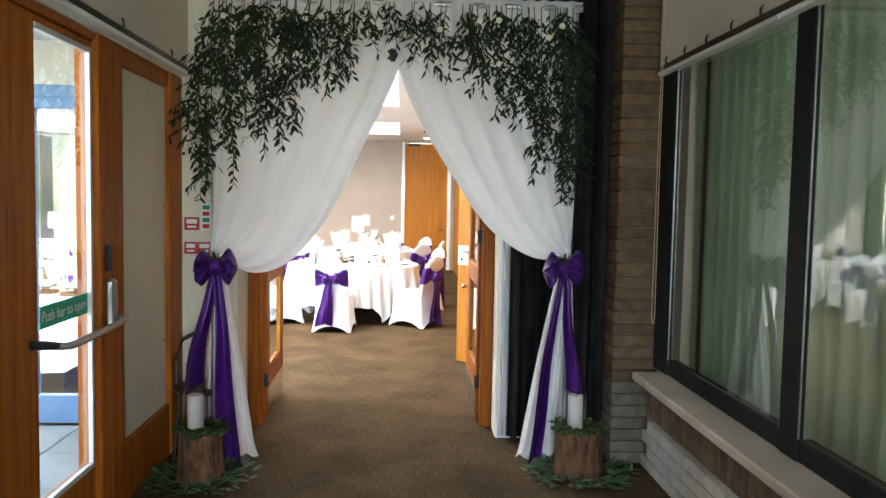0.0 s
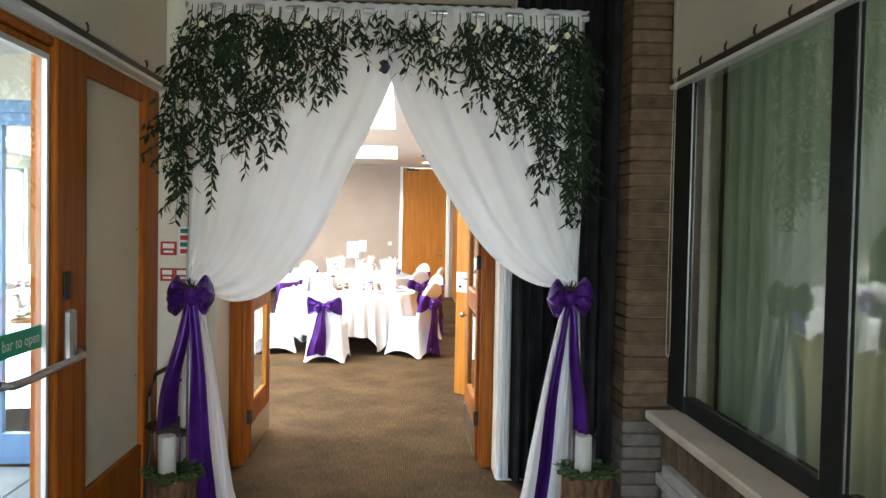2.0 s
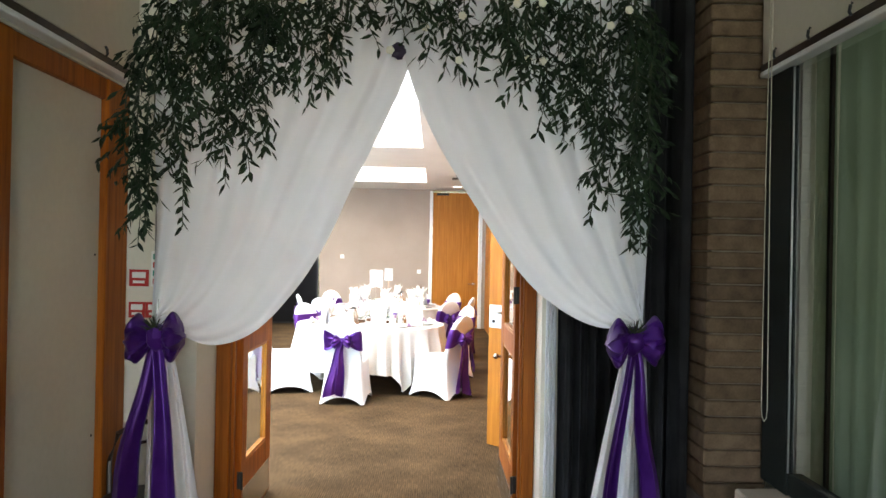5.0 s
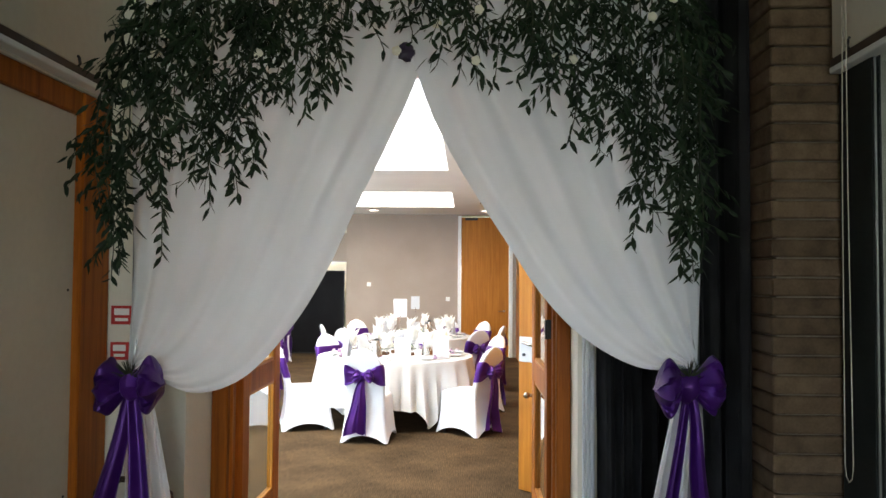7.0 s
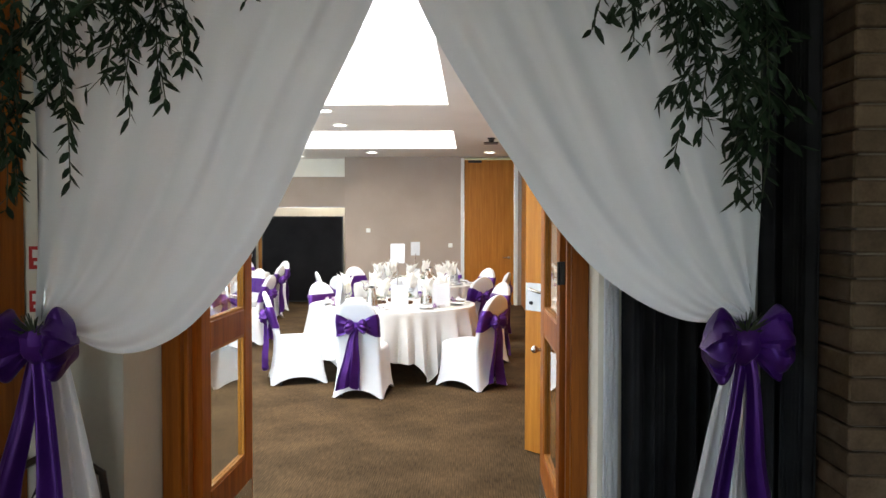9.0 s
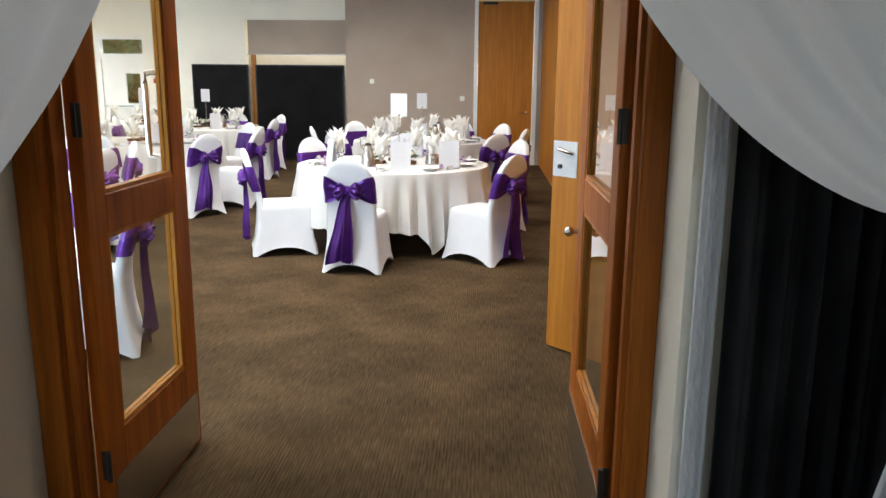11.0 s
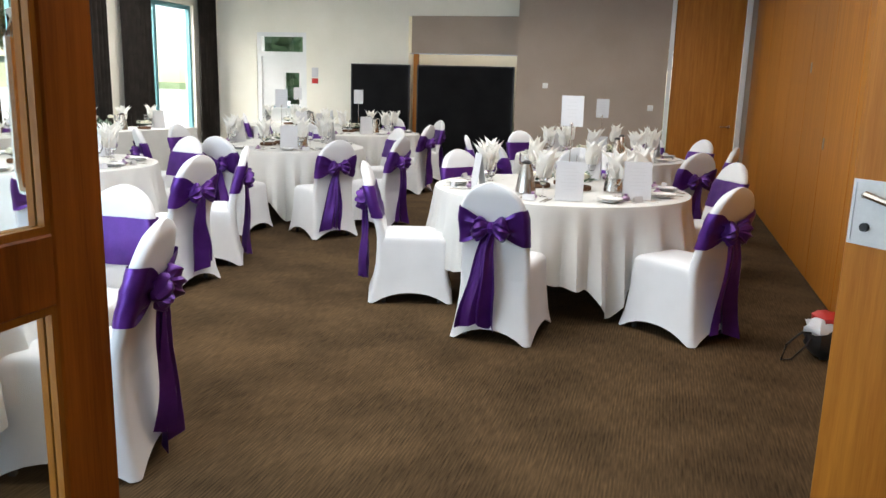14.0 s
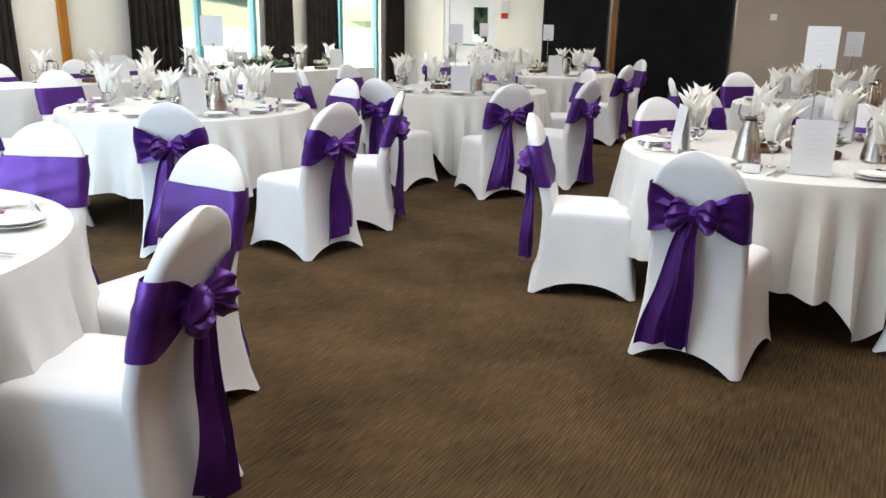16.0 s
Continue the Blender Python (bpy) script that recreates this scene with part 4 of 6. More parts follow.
# ---- chairs ----
def rrect(hx, y0, y1, r, n=5, m=7):
    """Points of a rounded rectangle with, for each, how far it is from the middle of its side (0) to its corner (1)."""
    pts = []
    cs = ((hx - r, y0 + r, -90), (hx - r, y1 - r, 0), (-hx + r, y1 - r, 90), (-hx + r, y0 + r, 180))
    for k in range(4):
        cx, cy, a0 = cs[k]
        for i in range(n):
            a = radians(a0 + 90 * i / (n - 1))
            pts.append((cx + r * math.cos(a), cy + r * math.sin(a), 1.0))
        nx, ny, a1 = cs[(k + 1) % 4]
        e = Vector((cx + r * math.cos(radians(a0 + 90)), cy + r * math.sin(radians(a0 + 90))))
        b = Vector((nx + r * math.cos(radians(a1)), ny + r * math.sin(radians(a1))))
        for i in range(1, m + 1):
            f = i / (m + 1)
            q = e.lerp(b, f)
            pts.append((q.x, q.y, abs(2 * f - 1)))
    return pts


def bow(parent, at, s, tails, seed=0, loop=(0.055, 0.073), fallen=0.03):
    """A tied bow with two puffed loops, a knot and hanging tails, facing -y."""
    rnd = random.Random(seed)
    ax, ay, az = at
    for sd_ in (-1, 1):
        def lobe(u, v, sd_=sd_):
            a = u * 2 * math.pi
            end = math.sqrt(max(0.0, 1 - (max(0.0, v - 0.55) / 0.45) ** 2))
            hgt = loop[1] * (0.24 + 0.82 * math.sin(math.pi * (0.04 + 0.70 * v)) ** 0.9) * s * (0.10 + 0.90 * end)
            up = math.sin(a)
            pleat = math.asin(math.sin(up * 9.5 + seed + sd_ + v * 2)) * 0.008 * s * smoothstep(0.05, 0.6, v) + 0.004 * s * math.sin(up * 17 + v * 6)
            x = sd_ * (0.012 + 2 * loop[0] * v * (1 - 0.16 * up * up * v)) * s
            droop = -fallen * s * v * v
            return (ax + x, ay - 0.014 * s - 0.020 * s * math.sin(v * 2.6) + 0.55 * hgt * math.cos(a) * (0.6 + 0.4 * end) + pleat, az + hgt * up + droop + 0.012 * s * v * (1 if sd_ > 0 else 0.2))
        part("bow_loop", Geo().sheet(lobe, 40, 14), "satin", parent)
    part("knot", Geo().ball((ax, ay - 0.018 * s, az), (0.024 * s, 0.024 * s, 0.03 * s), 12, 8, 0.35, seed), "satin", parent)
    for k, (dx, z1, w) in enumerate(tails):
        def tail(u, v, dx=dx, z1=z1, w=w, k=k):
            c = (u - 0.5)
            wid = w * (0.40 + 0.60 * smoothstep(0, 0.8, v)) * (1 + 0.06 * math.sin(v * 7 + k))
            fold = math.asin(math.sin(u * 6.2 + k * 2 + seed + v * 1.2 + 0.5 * math.sin(v * 4))) * 0.021 + math.sin(u * 13 + seed + v * 3.2) * 0.005 * (1 + math.sin(v * 5 + k)) + 0.012 * math.sin(v * 6 + k + seed)
            zz = az + (z1 - az) * v - 0.02 * v * c * (3 if k else -3)
            return (ax + dx * v ** 0.8 + c * wid + 0.006 * math.sin(v * 9 + seed), ay - 0.010 * s - fold * (0.3 + 0.8 * v) - 0.006 * math.sin(v * math.pi), zz)
        part("tail", Geo().sheet(tail, 24, 22), "satin", parent)


def banquet_chair(seed, tails):
    rnd = random.Random(seed)
    ch = thing("banquet_chair", "banquet chair in white stretch cover with purple satin sash", "chair", "covered banquet chairs")
    spec = ((0.0, 0.245, -0.055, 0.515), (0.10, 0.228, -0.030, 0.492), (0.25, 0.212, -0.008, 0.474), (0.40, 0.204, 0.001, 0.466), (0.428, 0.2025, 0.004, 0.464), (0.446, 0.197, 0.014, 0.457), (0.457, 0.187, 0.034, 0.445), (0.464, 0.170, 0.06, 0.425), (0.469, 0.12, 0.11, 0.37))
    rings = []
    for i, (z, hx, y0, y1) in enumerate(spec):
        r = 0.035 if i < 5 else 0.05
        ring = []
        for x, y, c in rrect(hx, y0, y1, r):
            arch = 0.075 * (1 - c ** 2.2)
            zz = (0.006 + arch) if i == 0 else (z + arch * (0.6 if i == 1 else 0.15 if i == 2 else 0))
            ring.append((x, y, zz))
        rings.append(ring)
    skirt = Geo().rings(rings, cap=False)
    k = len(rings[0])
    skirt.f.append([len(skirt.v) - k + j for j in range(k)])
    part("seat_cover", skirt, "spandex", ch)
    for j, (x, y) in enumerate(((-0.18, 0.05), (0.18, 0.05), (-0.18, 0.425), (0.18, 0.425))):
        part("leg", box((x - 0.012, y - 0.012, 0.0), (x + 0.012, y + 0.012, 0.4)), "black_metal", ch, smooth=False)

    def back_section(z):
        t = max(0.0, (z - 0.69) / 0.243)
        hx = 0.202 * math.sqrt(max(0.0, 1 - t ** 2.3)) if t > 0 else 0.202 + 0.006 * smoothstep(0.55, 0.3, z)
        yc = 0.029 - 0.30 * max(0.0, z - 0.46) ** 1.1
        th = 0.03 * (1 if t < 0.8 else max(0.25, 1 - (t - 0.8) * 3))
        return max(hx, 0.02), yc, th

    rings = []
    for z in (0.34, 0.39, 0.44, 0.49, 0.54, 0.62, 0.69, 0.74, 0.78, 0.82, 0.855, 0.885, 0.908, 0.922, 0.930, 0.933):
        hx, yc, th = back_section(z)
        rings.append([(x, y, z) for x, y, c in rrect(hx, yc - th, yc + th, min(th, hx) * 0.92, 5, 5)])
    part("back_cover", Geo().rings(rings), "spandex", ch)

    rows = []
    for j in range(9):
        ring = []
        for x, y, c in rrect(0.21, -0.037, 0.037, 0.034, 5, 9):
            rear = smoothstep(0.0, -0.03, y) * (1 - smoothstep(0.0, 0.19, abs(x)))
            mid, half = 0.682, 0.108 * (1 - 0.70 * rear)
            z = mid + half * (j / 4 - 1)
            hx, yc, th = back_section(z)
            swell = 1 + 0.018 * math.sin(j * 1.5 + x * 9 + seed) * smoothstep(0.0, -0.03, y)
            crease = 0.0028 * math.sin(j * 2.1 + x * 23 + seed) + 0.004 * noise.noise(Vector((x * 14, j * 0.9, seed))) + (0.004 if y > 0.02 and abs(x - 0.015) < 0.03 else 0)
            ring.append((x * swell * min(1.0, hx / 0.2), crease + yc + y * (1.0 + (0.22 + 0.3 * rear) * smoothstep(0.0, -0.03, y)) + 0.007 * math.sin(j * 2.3 + x * 6 + 0.5) * smoothstep(0.0, -0.03, y) * (0.35 + rear * (1 - rear) * 4), z))
        rows.append(ring)
    part("sash_band", Geo().rings(rows, cap=False), "satin", ch, "purple satin sash")
    bow(ch, (0, -0.078, 0.682), 0.95, tails, seed=seed)
    return ch


CHAIR_KINDS = [banquet_chair(3, ((-0.12, 0.10, 0.155), (-0.025, 0.10, 0.11))), banquet_chair(8, ((-0.03, 0.12, 0.17), (0.05, 0.18, 0.15))), banquet_chair(12, ((-0.04, 0.10, 0.19), (0.035, 0.05, 0.16))), banquet_chair(21, ((0.015, 0.06, 0.14), (-0.015, 0.10, 0.12)))]
CHAIRS = [  # x, y of the back's foot, turn, kind
    (-0.63, 8.635, -5, 0), (0.605, 9.11, 52, 2), (-1.60, 9.345, -72, 1), (-1.33, 10.66, -128, 1), (-0.22, 11.08, 172, 2), (0.72, 10.75, 118, 0),
    (-0.50, 11.72, 4, 1), (-1.32, 11.95, -34, 2), (0.52, 11.78, 36, 1), (-1.74, 12.72, -75, 0), (0.86, 12.75, 76, 2), (-1.45, 14.10, -140, 1), (0.05, 14.40, 165, 0), (0.62, 13.85, 128, 2),
    (-1.60, 6.79, 108, 3), (-2.23, 7.45, 180, 1), (-3.27, 7.50, -155, 0),
    (-3.63, 8.57, 36, 0), (-2.92, 9.12, 81, 1), (-3.05, 9.93, 119, 2), (-3.95, 10.55, 163, 1), (-6.26, 9.68, -98, 0), (-5.0, 8.28, -14, 2), (-5.35, 10.75, -150, 1), (-5.95, 8.75, -58, 0),
    (-3.75, 10.90, -2, 1), (-2.72, 11.15, 52, 0), (-2.40, 11.95, 82, 2), (-2.95, 13.40, 138, 1), (-5.10, 12.30, -92, 0), (-4.95, 11.40, -42, 1), (-4.1, 13.80, 176, 2),
    (-2.92, 14.62, 84, 1), (-4.05, 16.55, 178, 0), (-3.2, 16.1, 130, 2), (-5.4, 14.9, -75, 1), (-4.3, 13.95, 4, 0),
    (-7.62, 9.95, -93, 0), (-7.60, 10.82, -95, 1), (-7.54, 11.42, -92, 2), (-7.46, 12.35, -96, 1), (-6.2, 15.75, -60, 2),
]
for k, (x, y, turn, kd) in enumerate(CHAIRS):
    copy_thing(CHAIR_KINDS[kd], pose(x, y, 0, 0, 0, turn))
for c in CHAIR_KINDS:
    for o in (*c.children_recursive, c):
        bpy.data.objects.remove(o)


# ---- tables with their settings ----
TOP = 0.75


def cloth_mesh(seed, R=0.9):
    def drop(th):
        q = abs(math.cos(2 * (th - 0.35)))
        return 0.49 + 0.21 * q ** 45 + 0.014 * math.sin(5 * th + 2) + 0.008 * math.sin(23 * th)

    def pt(th, t):
        L = drop(th)
        k = smoothstep(0, 0.5, t)
        corner = abs(math.cos(2 * (th - 0.35))) ** 4
        wave = 0.040 * math.sin(17 * th + 1.9 * math.sin(3 * th + seed)) + 0.026 * math.sin(29 * th + seed + 1.2 * math.sin(5 * th)) + 0.012 * math.sin(47 * th + 2.1 * math.sin(4 * th + seed)) + 0.045 * corner * math.asin(math.sin(37 * th))
        rad = R + 0.012 + 0.05 * t + wave * t * (0.5 + 0.5 * k)
        z = TOP - L * t - 0.012 * (1 - math.cos(t * 1.5))
        return (rad * math.cos(th), rad * math.sin(th), max(z, 0.012))

    n = 280
    rings = [[(r * math.cos(2 * math.pi * j / n), r * math.sin(2 * math.pi * j / n), TOP + 0.0025 * noise.noise(Vector((r * 7 * math.cos(2 * math.pi * j / n), r * 7 * math.sin(2 * math.pi * j / n), seed)))) for j in range(n)] for r in (0.02, 0.3, 0.6, R - 0.02)]
    rings.append([((R + 0.008) * math.cos(2 * math.pi * j / n), (R + 0.008) * math.sin(2 * math.pi * j / n), TOP - 0.006) for j in range(n)])
    for t in (0.06, 0.15, 0.28, 0.42, 0.56, 0.7, 0.85, 1.0):
        rings.append([pt(2 * math.pi * j / n, t) for j in range(n)])
    return Geo().rings(rings, cap=False)


def round_table(x, y, turn, seed):
    t = thing("round_table", "round banquet table on folding legs under a cloth", "table", "round banquet tables", m=pose(x, y, 0, 0, 0, turn))
    part("tabletop", Geo().lathe([(0.89, TOP - 0.035), (0.9, TOP - 0.03), (0.9, TOP - 0.012), (0.89, TOP - 0.006)], 64), "oak", t)
    for a in range(4):
        c, s = math.cos(a * math.pi / 2 + 0.78), math.sin(a * math.pi / 2 + 0.78)
        part("leg", Geo().tube([(0.5 * c, 0.5 * s, TOP - 0.036), (0.52 * c, 0.52 * s, 0.0)], 0.014, 8), "black_metal", t)
    c = single("tablecloth", cloth_mesh(seed), "cloth", "white cloth draped over the round table, corners hanging low", "tablecloth", "tablecloths", m=pose(x, y, 0, 0, 0, turn))
    return t


def napkin_parts(seed):
    """A folded napkin that opens like a lily out of a glass."""
    rnd = random.Random(seed)
    nk = thing("napkin", "white linen napkin fanned out of a glass", "napkin", "folded napkins")
    for k in range(9):
        a = k * 2.4 + rnd.random() * 0.5
        lean = 0.25 + 0.85 * rnd.random()
        h = 0.132 + 0.06 * rnd.random()
        w = 0.046 + 0.016 * rnd.random()
        c, s = math.cos(a), math.sin(a)

        def petal(u, v):
            wid = w * math.sin(math.pi * min(1.0, 0.18 + v * 0.82)) ** 0.8 * (1.15 - 0.3 * v)
            out = 0.008 + lean * 0.12 * v ** 1.6 - 0.035 * (2 * u - 1) ** 2 * v
            side = (2 * u - 1) * wid
            return (c * out - s * side, s * out + c * side, 0.125 + 1.05 * h * v + 0.012 * math.sin(6 * u + 5 * v) * v)
        part("fold", Geo().sheet(petal, 6, 8), "napkin", nk)
    return nk


def glass_mesh(h, r):
    return Geo().lathe([(0.0015, 0.002), (r * 0.85, 0.001), (r * 0.85, 0.003), (0.004, 0.007), (0.0035, h * 0.45), (r * 0.6, h * 0.52), (r, h * 0.72), (r * 0.92, h), (r * 0.87, h), (r * 0.94, h * 0.72), (r * 0.54, h * 0.54), (0.001, h * 0.5)], 18)


def jug_parts():
    j = thing("steel_jug", "brushed steel insulated jug with black handle", "jug", "steel jugs")
    part("body", Geo().lathe([(0.066, 0.0), (0.07, 0.006), (0.068, 0.03), (0.052, 0.12), (0.034, 0.185), (0.03, 0.20), (0.026, 0.20)], 28), "steel", j)
    part("lid", Geo().lathe([(0.03, 0.20), (0.031, 0.212), (0.018, 0.222), (0.006, 0.224)], 20), "black_metal", j)
    part("spout", Geo().tube([(0.026, 0, 0.19), (0.045, 0, 0.205), (0.052, 0, 0.212)], [0.012, 0.008, 0.006], 8), "steel", j)
    part("handle", Geo().tube([(-0.03, 0, 0.205), (-0.06, 0, 0.208), (-0.075, 0, 0.185), (-0.072, 0, 0.13), (-0.055, 0, 0.105)], 0.007, 8), "steel", j)
    return j


def posy_parts(seed):
    rnd = random.Random(seed)
    p = thing("flower_posy", "low posy of cream roses and green leaves on a log slice", "flowers", "table posies")
    part("log_slice", Geo().lathe([(0.085, 0), (0.09, 0.005), (0.09, 0.026), (0.08, 0.03)], 18), "bark", p)
    lv = Geo()
    for k in range(70):
        a, l = rnd.random() * 6.28, 0.05 + 0.05 * rnd.random()
        c = Vector((math.cos(a) * 0.05 * rnd.random(), math.sin(a) * 0.05 * rnd.random(), 0.045 + 0.03 * rnd.random()))
        d = Vector((math.cos(a), math.sin(a), 0.1 + 0.8 * rnd.random())).normalized() * l
        w = Vector((-math.sin(a), math.cos(a), 0.2)) * l * 0.22
        n = len(lv.v)
        lv.v += [tuple(c), tuple(c + d * 0.5 + w), tuple(c + d), tuple(c + d * 0.5 - w)]
        lv.f.append([n, n + 1, n + 2, n + 3])
    part("leaves", lv, "leaf_pale", p, smooth=False)
    for k in range(7):
        a = k * 0.9
        r = 0.062 if k else 0
        g = Geo()
        cx, cy, cz = r * math.cos(a), r * math.sin(a), 0.075 + 0.02 * rnd.random()
        for q in range(3):
            g.rings([[(cx + (0.015 + 0.007 * q + 0.010 * v) * math.cos(b * 0.628 + q), cy + (0.015 + 0.007 * q + 0.010 * v) * math.sin(b * 0.628 + q), cz - 0.004 * q + 0.024 * v + 0.003 * math.sin(b * 2.5)) for b in range(10)] for v in (0, 0.5, 1)], cap=False)
        g.ball((cx, cy, cz + 0.012), 0.019, 8, 6, 0.3, k)
        part("rose", g, "petal", p)
    return p


def stand_parts(h, cw, chh):
    s = thing("table_number_stand", "white card held on a tall silver stand", "table sign", "table number stands")
    part("base", Geo().lathe([(0.05, 0), (0.05, 0.006), (0.012, 0.014), (0.004, 0.02)], 20), "steel", s)
    part("rod", Geo().tube([(0, 0, 0.015), (0, 0, h - chh + 0.03)], 0.0035, 8), "steel", s)
    part("clip", Geo().ball((0, 0, h - chh + 0.015), 0.012, 10, 6), "steel", s)
    cd = part("card", box((-cw / 2, -0.0015, h - chh), (cw / 2, 0.0015, h)), "paper", s, "white printed card", smooth=False)
    g = Geo()
    for k in range(5):
        w = cw * (0.16 + 0.12 * ((k * 7) % 3) / 2)
        z = h - chh * (0.22 + 0.12 * k)
        g.box((-w, -0.0025, z), (w, -0.0016, z + 0.004))
    part("print", g, "ink", cd, "faint grey print", smooth=False)
    return s


def menu_parts():
    s = thing("menu_card", "folded white menu card standing on the table", "menu card", "menu cards")
    a = part("front_leaf", Geo().sheet(lambda u, v: (-0.088 + 0.176 * u, -0.035 * (1 - v), 0.245 * v), 1, 1), "paper", s, smooth=False)
    part("back_leaf", Geo().sheet(lambda u, v: (-0.088 + 0.176 * u, 0.035 * (1 - v), 0.245 * v), 1, 1), "paper", s, smooth=False)
    g = Geo()
    for k in range(7):
        v = 0.82 - 0.09 * k
        w = 0.036 + 0.022 * ((k * 5) % 3) / 2
        g.v += [(-w, -0.035 * (1 - v) - 0.0012, 0.245 * v), (w, -0.035 * (1 - v) - 0.0012, 0.245 * v), (w, -0.035 * (1 - v - 0.015) - 0.0012, 0.245 * (v + 0.015)), (-w, -0.035 * (1 - v - 0.015) - 0.0012, 0.245 * (v + 0.015))]
        n = len(g.v)
        g.f.append([n - 4, n - 3, n - 2, n - 1])
    part("print", g, "ink", a, "faint grey print", smooth=False)
    return s


def favour_parts():
    f = thing("favour_bag", "small purple organza favour bag", "favour bag", "favour bags")
    part("pouch", Geo().lathe([(0.016, 0), (0.027, 0.006), (0.028, 0.016), (0.016, 0.026), (0.006, 0.031), (0.010, 0.036), (0.015, 0.042)], 12, cap=False), "organza", f)
    part("ribbon", Geo().lathe([(0.007, 0.029), (0.008, 0.031), (0.007, 0.033)], 12), "satin", f)
    return f


def cutlery(kind):
    g = Geo()
    g.box((-0.004, -0.10, 0.001), (0.004, 0.02, 0.004), 0.001)
    if kind == "knife":
        g.rings([[(x, y, z) for x, z in ((-w, 0.001), (w, 0.001), (w, 0.0028), (-w, 0.0028))] for y, w in ((0.02, 0.006), (0.06, 0.009), (0.10, 0.003))])
    else:
        g.rings([[(x, y, z) for x, z in ((-w, 0.001), (w, 0.001), (w, 0.003), (-w, 0.003))] for y, w in ((0.02, 0.004), (0.045, 0.011), (0.06, 0.011))])
        for k in range(4):
            g.box((-0.0105 + 0.006 * k, 0.06, 0.001), (-0.0075 + 0.006 * k, 0.095, 0.003))
    return g


protos = dict(
    jug=jug_parts(), posy=posy_parts(5), menu=menu_parts(), favour=favour_parts(),
    stand=stand_parts(0.65, 0.158, 0.215), small_stand=stand_parts(0.61, 0.135, 0.20),
    plate=single("side_plate", Geo().lathe([(0.002, 0.003), (0.05, 0.002), (0.055, 0.005), (0.082, 0.011), (0.083, 0.013), (0.056, 0.0085), (0.05, 0.006), (0.002, 0.006)], 32), "china", "white china side plate", "plate", "side plates"),
    knife=single("knife", cutlery("knife"), "steel", "stainless steel table knife", "knife", "knives"),
    fork=single("fork", cutlery("fork"), "steel", "stainless steel table fork", "fork", "forks"),
    wine=single("wine_glass", glass_mesh(0.19, 0.038), "crystal", "clear stemmed wine glass", "wine glass", "wine glasses"),
    flute=single("goblet", glass_mesh(0.15, 0.03), "crystal", "clear water goblet holding a folded napkin", "goblet", "goblets"),
    name=single("name_card", Geo().sheet(lambda u, v: (-0.04 + 0.08 * u, -0.016 * (1 - 2 * v), 0.038 * (1 - abs(2 * v - 1))), 1, 2), "paper", "small folded white name card", "name card", "name cards", smooth=False),
)
for k in range(4):
    protos["napkin%d" % k] = napkin_parts(k)


def lay(key, base, x, y, turn=0, z=0.0, tilt=0):
    return copy_thing(protos[key], base @ pose(x, y, z, tilt, 0, turn))


def dress(x, y, seats, seed, stand="stand", face=0, menus=3, jugs=2, shift=0, menu_at=(), jug_at=(), stand_at=(0.0, 0.0)):
    """Lays a round table: settings in front of the given bearings, and the middle pieces."""
    rnd = random.Random(seed)
    base = pose(x, y, TOP + 0.005)
    for k, b in enumerate(seats):
        c, s = math.cos(radians(b)), math.sin(radians(b))

        def at(r, side):
            return c * r - s * side, s * r + c * side
        t = b + 90
        lay("plate", base, *at(0.73, -0.17), t)
        lay("plate", base, *at(0.73, -0.17), t, 0.012)
        lay("fork", base, *at(0.76, -0.07), t)
        lay("knife", base, *at(0.76, 0.09), t)
        lay("knife", base, *at(0.76, 0.115), t)
        lay("wine", base, *at(0.55 + 0.03 * rnd.random(), 0.13), t)
        gx, gy = at(0.56 + 0.03 * rnd.random(), 0.03)
        lay("flute", base, gx, gy, t)
        lay("napkin%d" % rnd.randrange(4), base, gx, gy, rnd.random() * 360, 0.0)
        lay("favour", base, *at(0.68 + 0.05 * rnd.random(), 0.02 - 0.05 * rnd.random()), t)
        lay("name", base, *at(0.80, 0.0), t + 6 * rnd.random())
    for k in range(menus):
        a = radians(face + shift + 360 * k / menus + rnd.uniform(-9, 9))
        lay("menu", base, 0.62 * math.cos(a), 0.62 * math.sin(a), math.degrees(a) + 90 + rnd.uniform(-20, 20))
    for k in range(jugs):
        a = radians(face + shift + 38 + 360 * k / jugs * 0.62)
        lay("jug", base, 0.36 * math.cos(a), 0.36 * math.sin(a), rnd.random() * 360)
    for px, py, turn in menu_at:
        lay("menu", base, px, py, turn)
    for px, py, turn in jug_at:
        lay("jug", base, px, py, turn)
    for k in range(3):
        a = radians(face + 120 * k + 60)
        lay("posy", base, 0.17 * math.cos(a), 0.17 * math.sin(a), 50 * k)
    lay(stand, base, *stand_at, face + 90)


TABLES = [(-0.45, 10.02, 9, 1, [-97, -45, -150, 165, 115, 70, 25, -5], "stand", -95), (-0.42, 13.05, 50, 2, [-95, -130, -50, -165, -15, 130, 75, 30], "small_stand", -95),
          (-4.63, 9.59, 35, 3, [-55, -15, 10, 50, 165, -110, 120, -150], "stand", -45), (-3.88, 12.35, 10, 4, [-85, -45, -15, 50, 178, -140, 95], "small_stand", -65),
          (-2.82, 6.25, 65, 5, [20, 65, 115, 160, -60, -120], "small_stand", 0), (-4.15, 15.3, 25, 6, [-30, 90, 40, 170, -95], "small_stand", -65), (-5.75, 16.55, 15, 7, [-60, 120, 170], "small_stand", -65)]
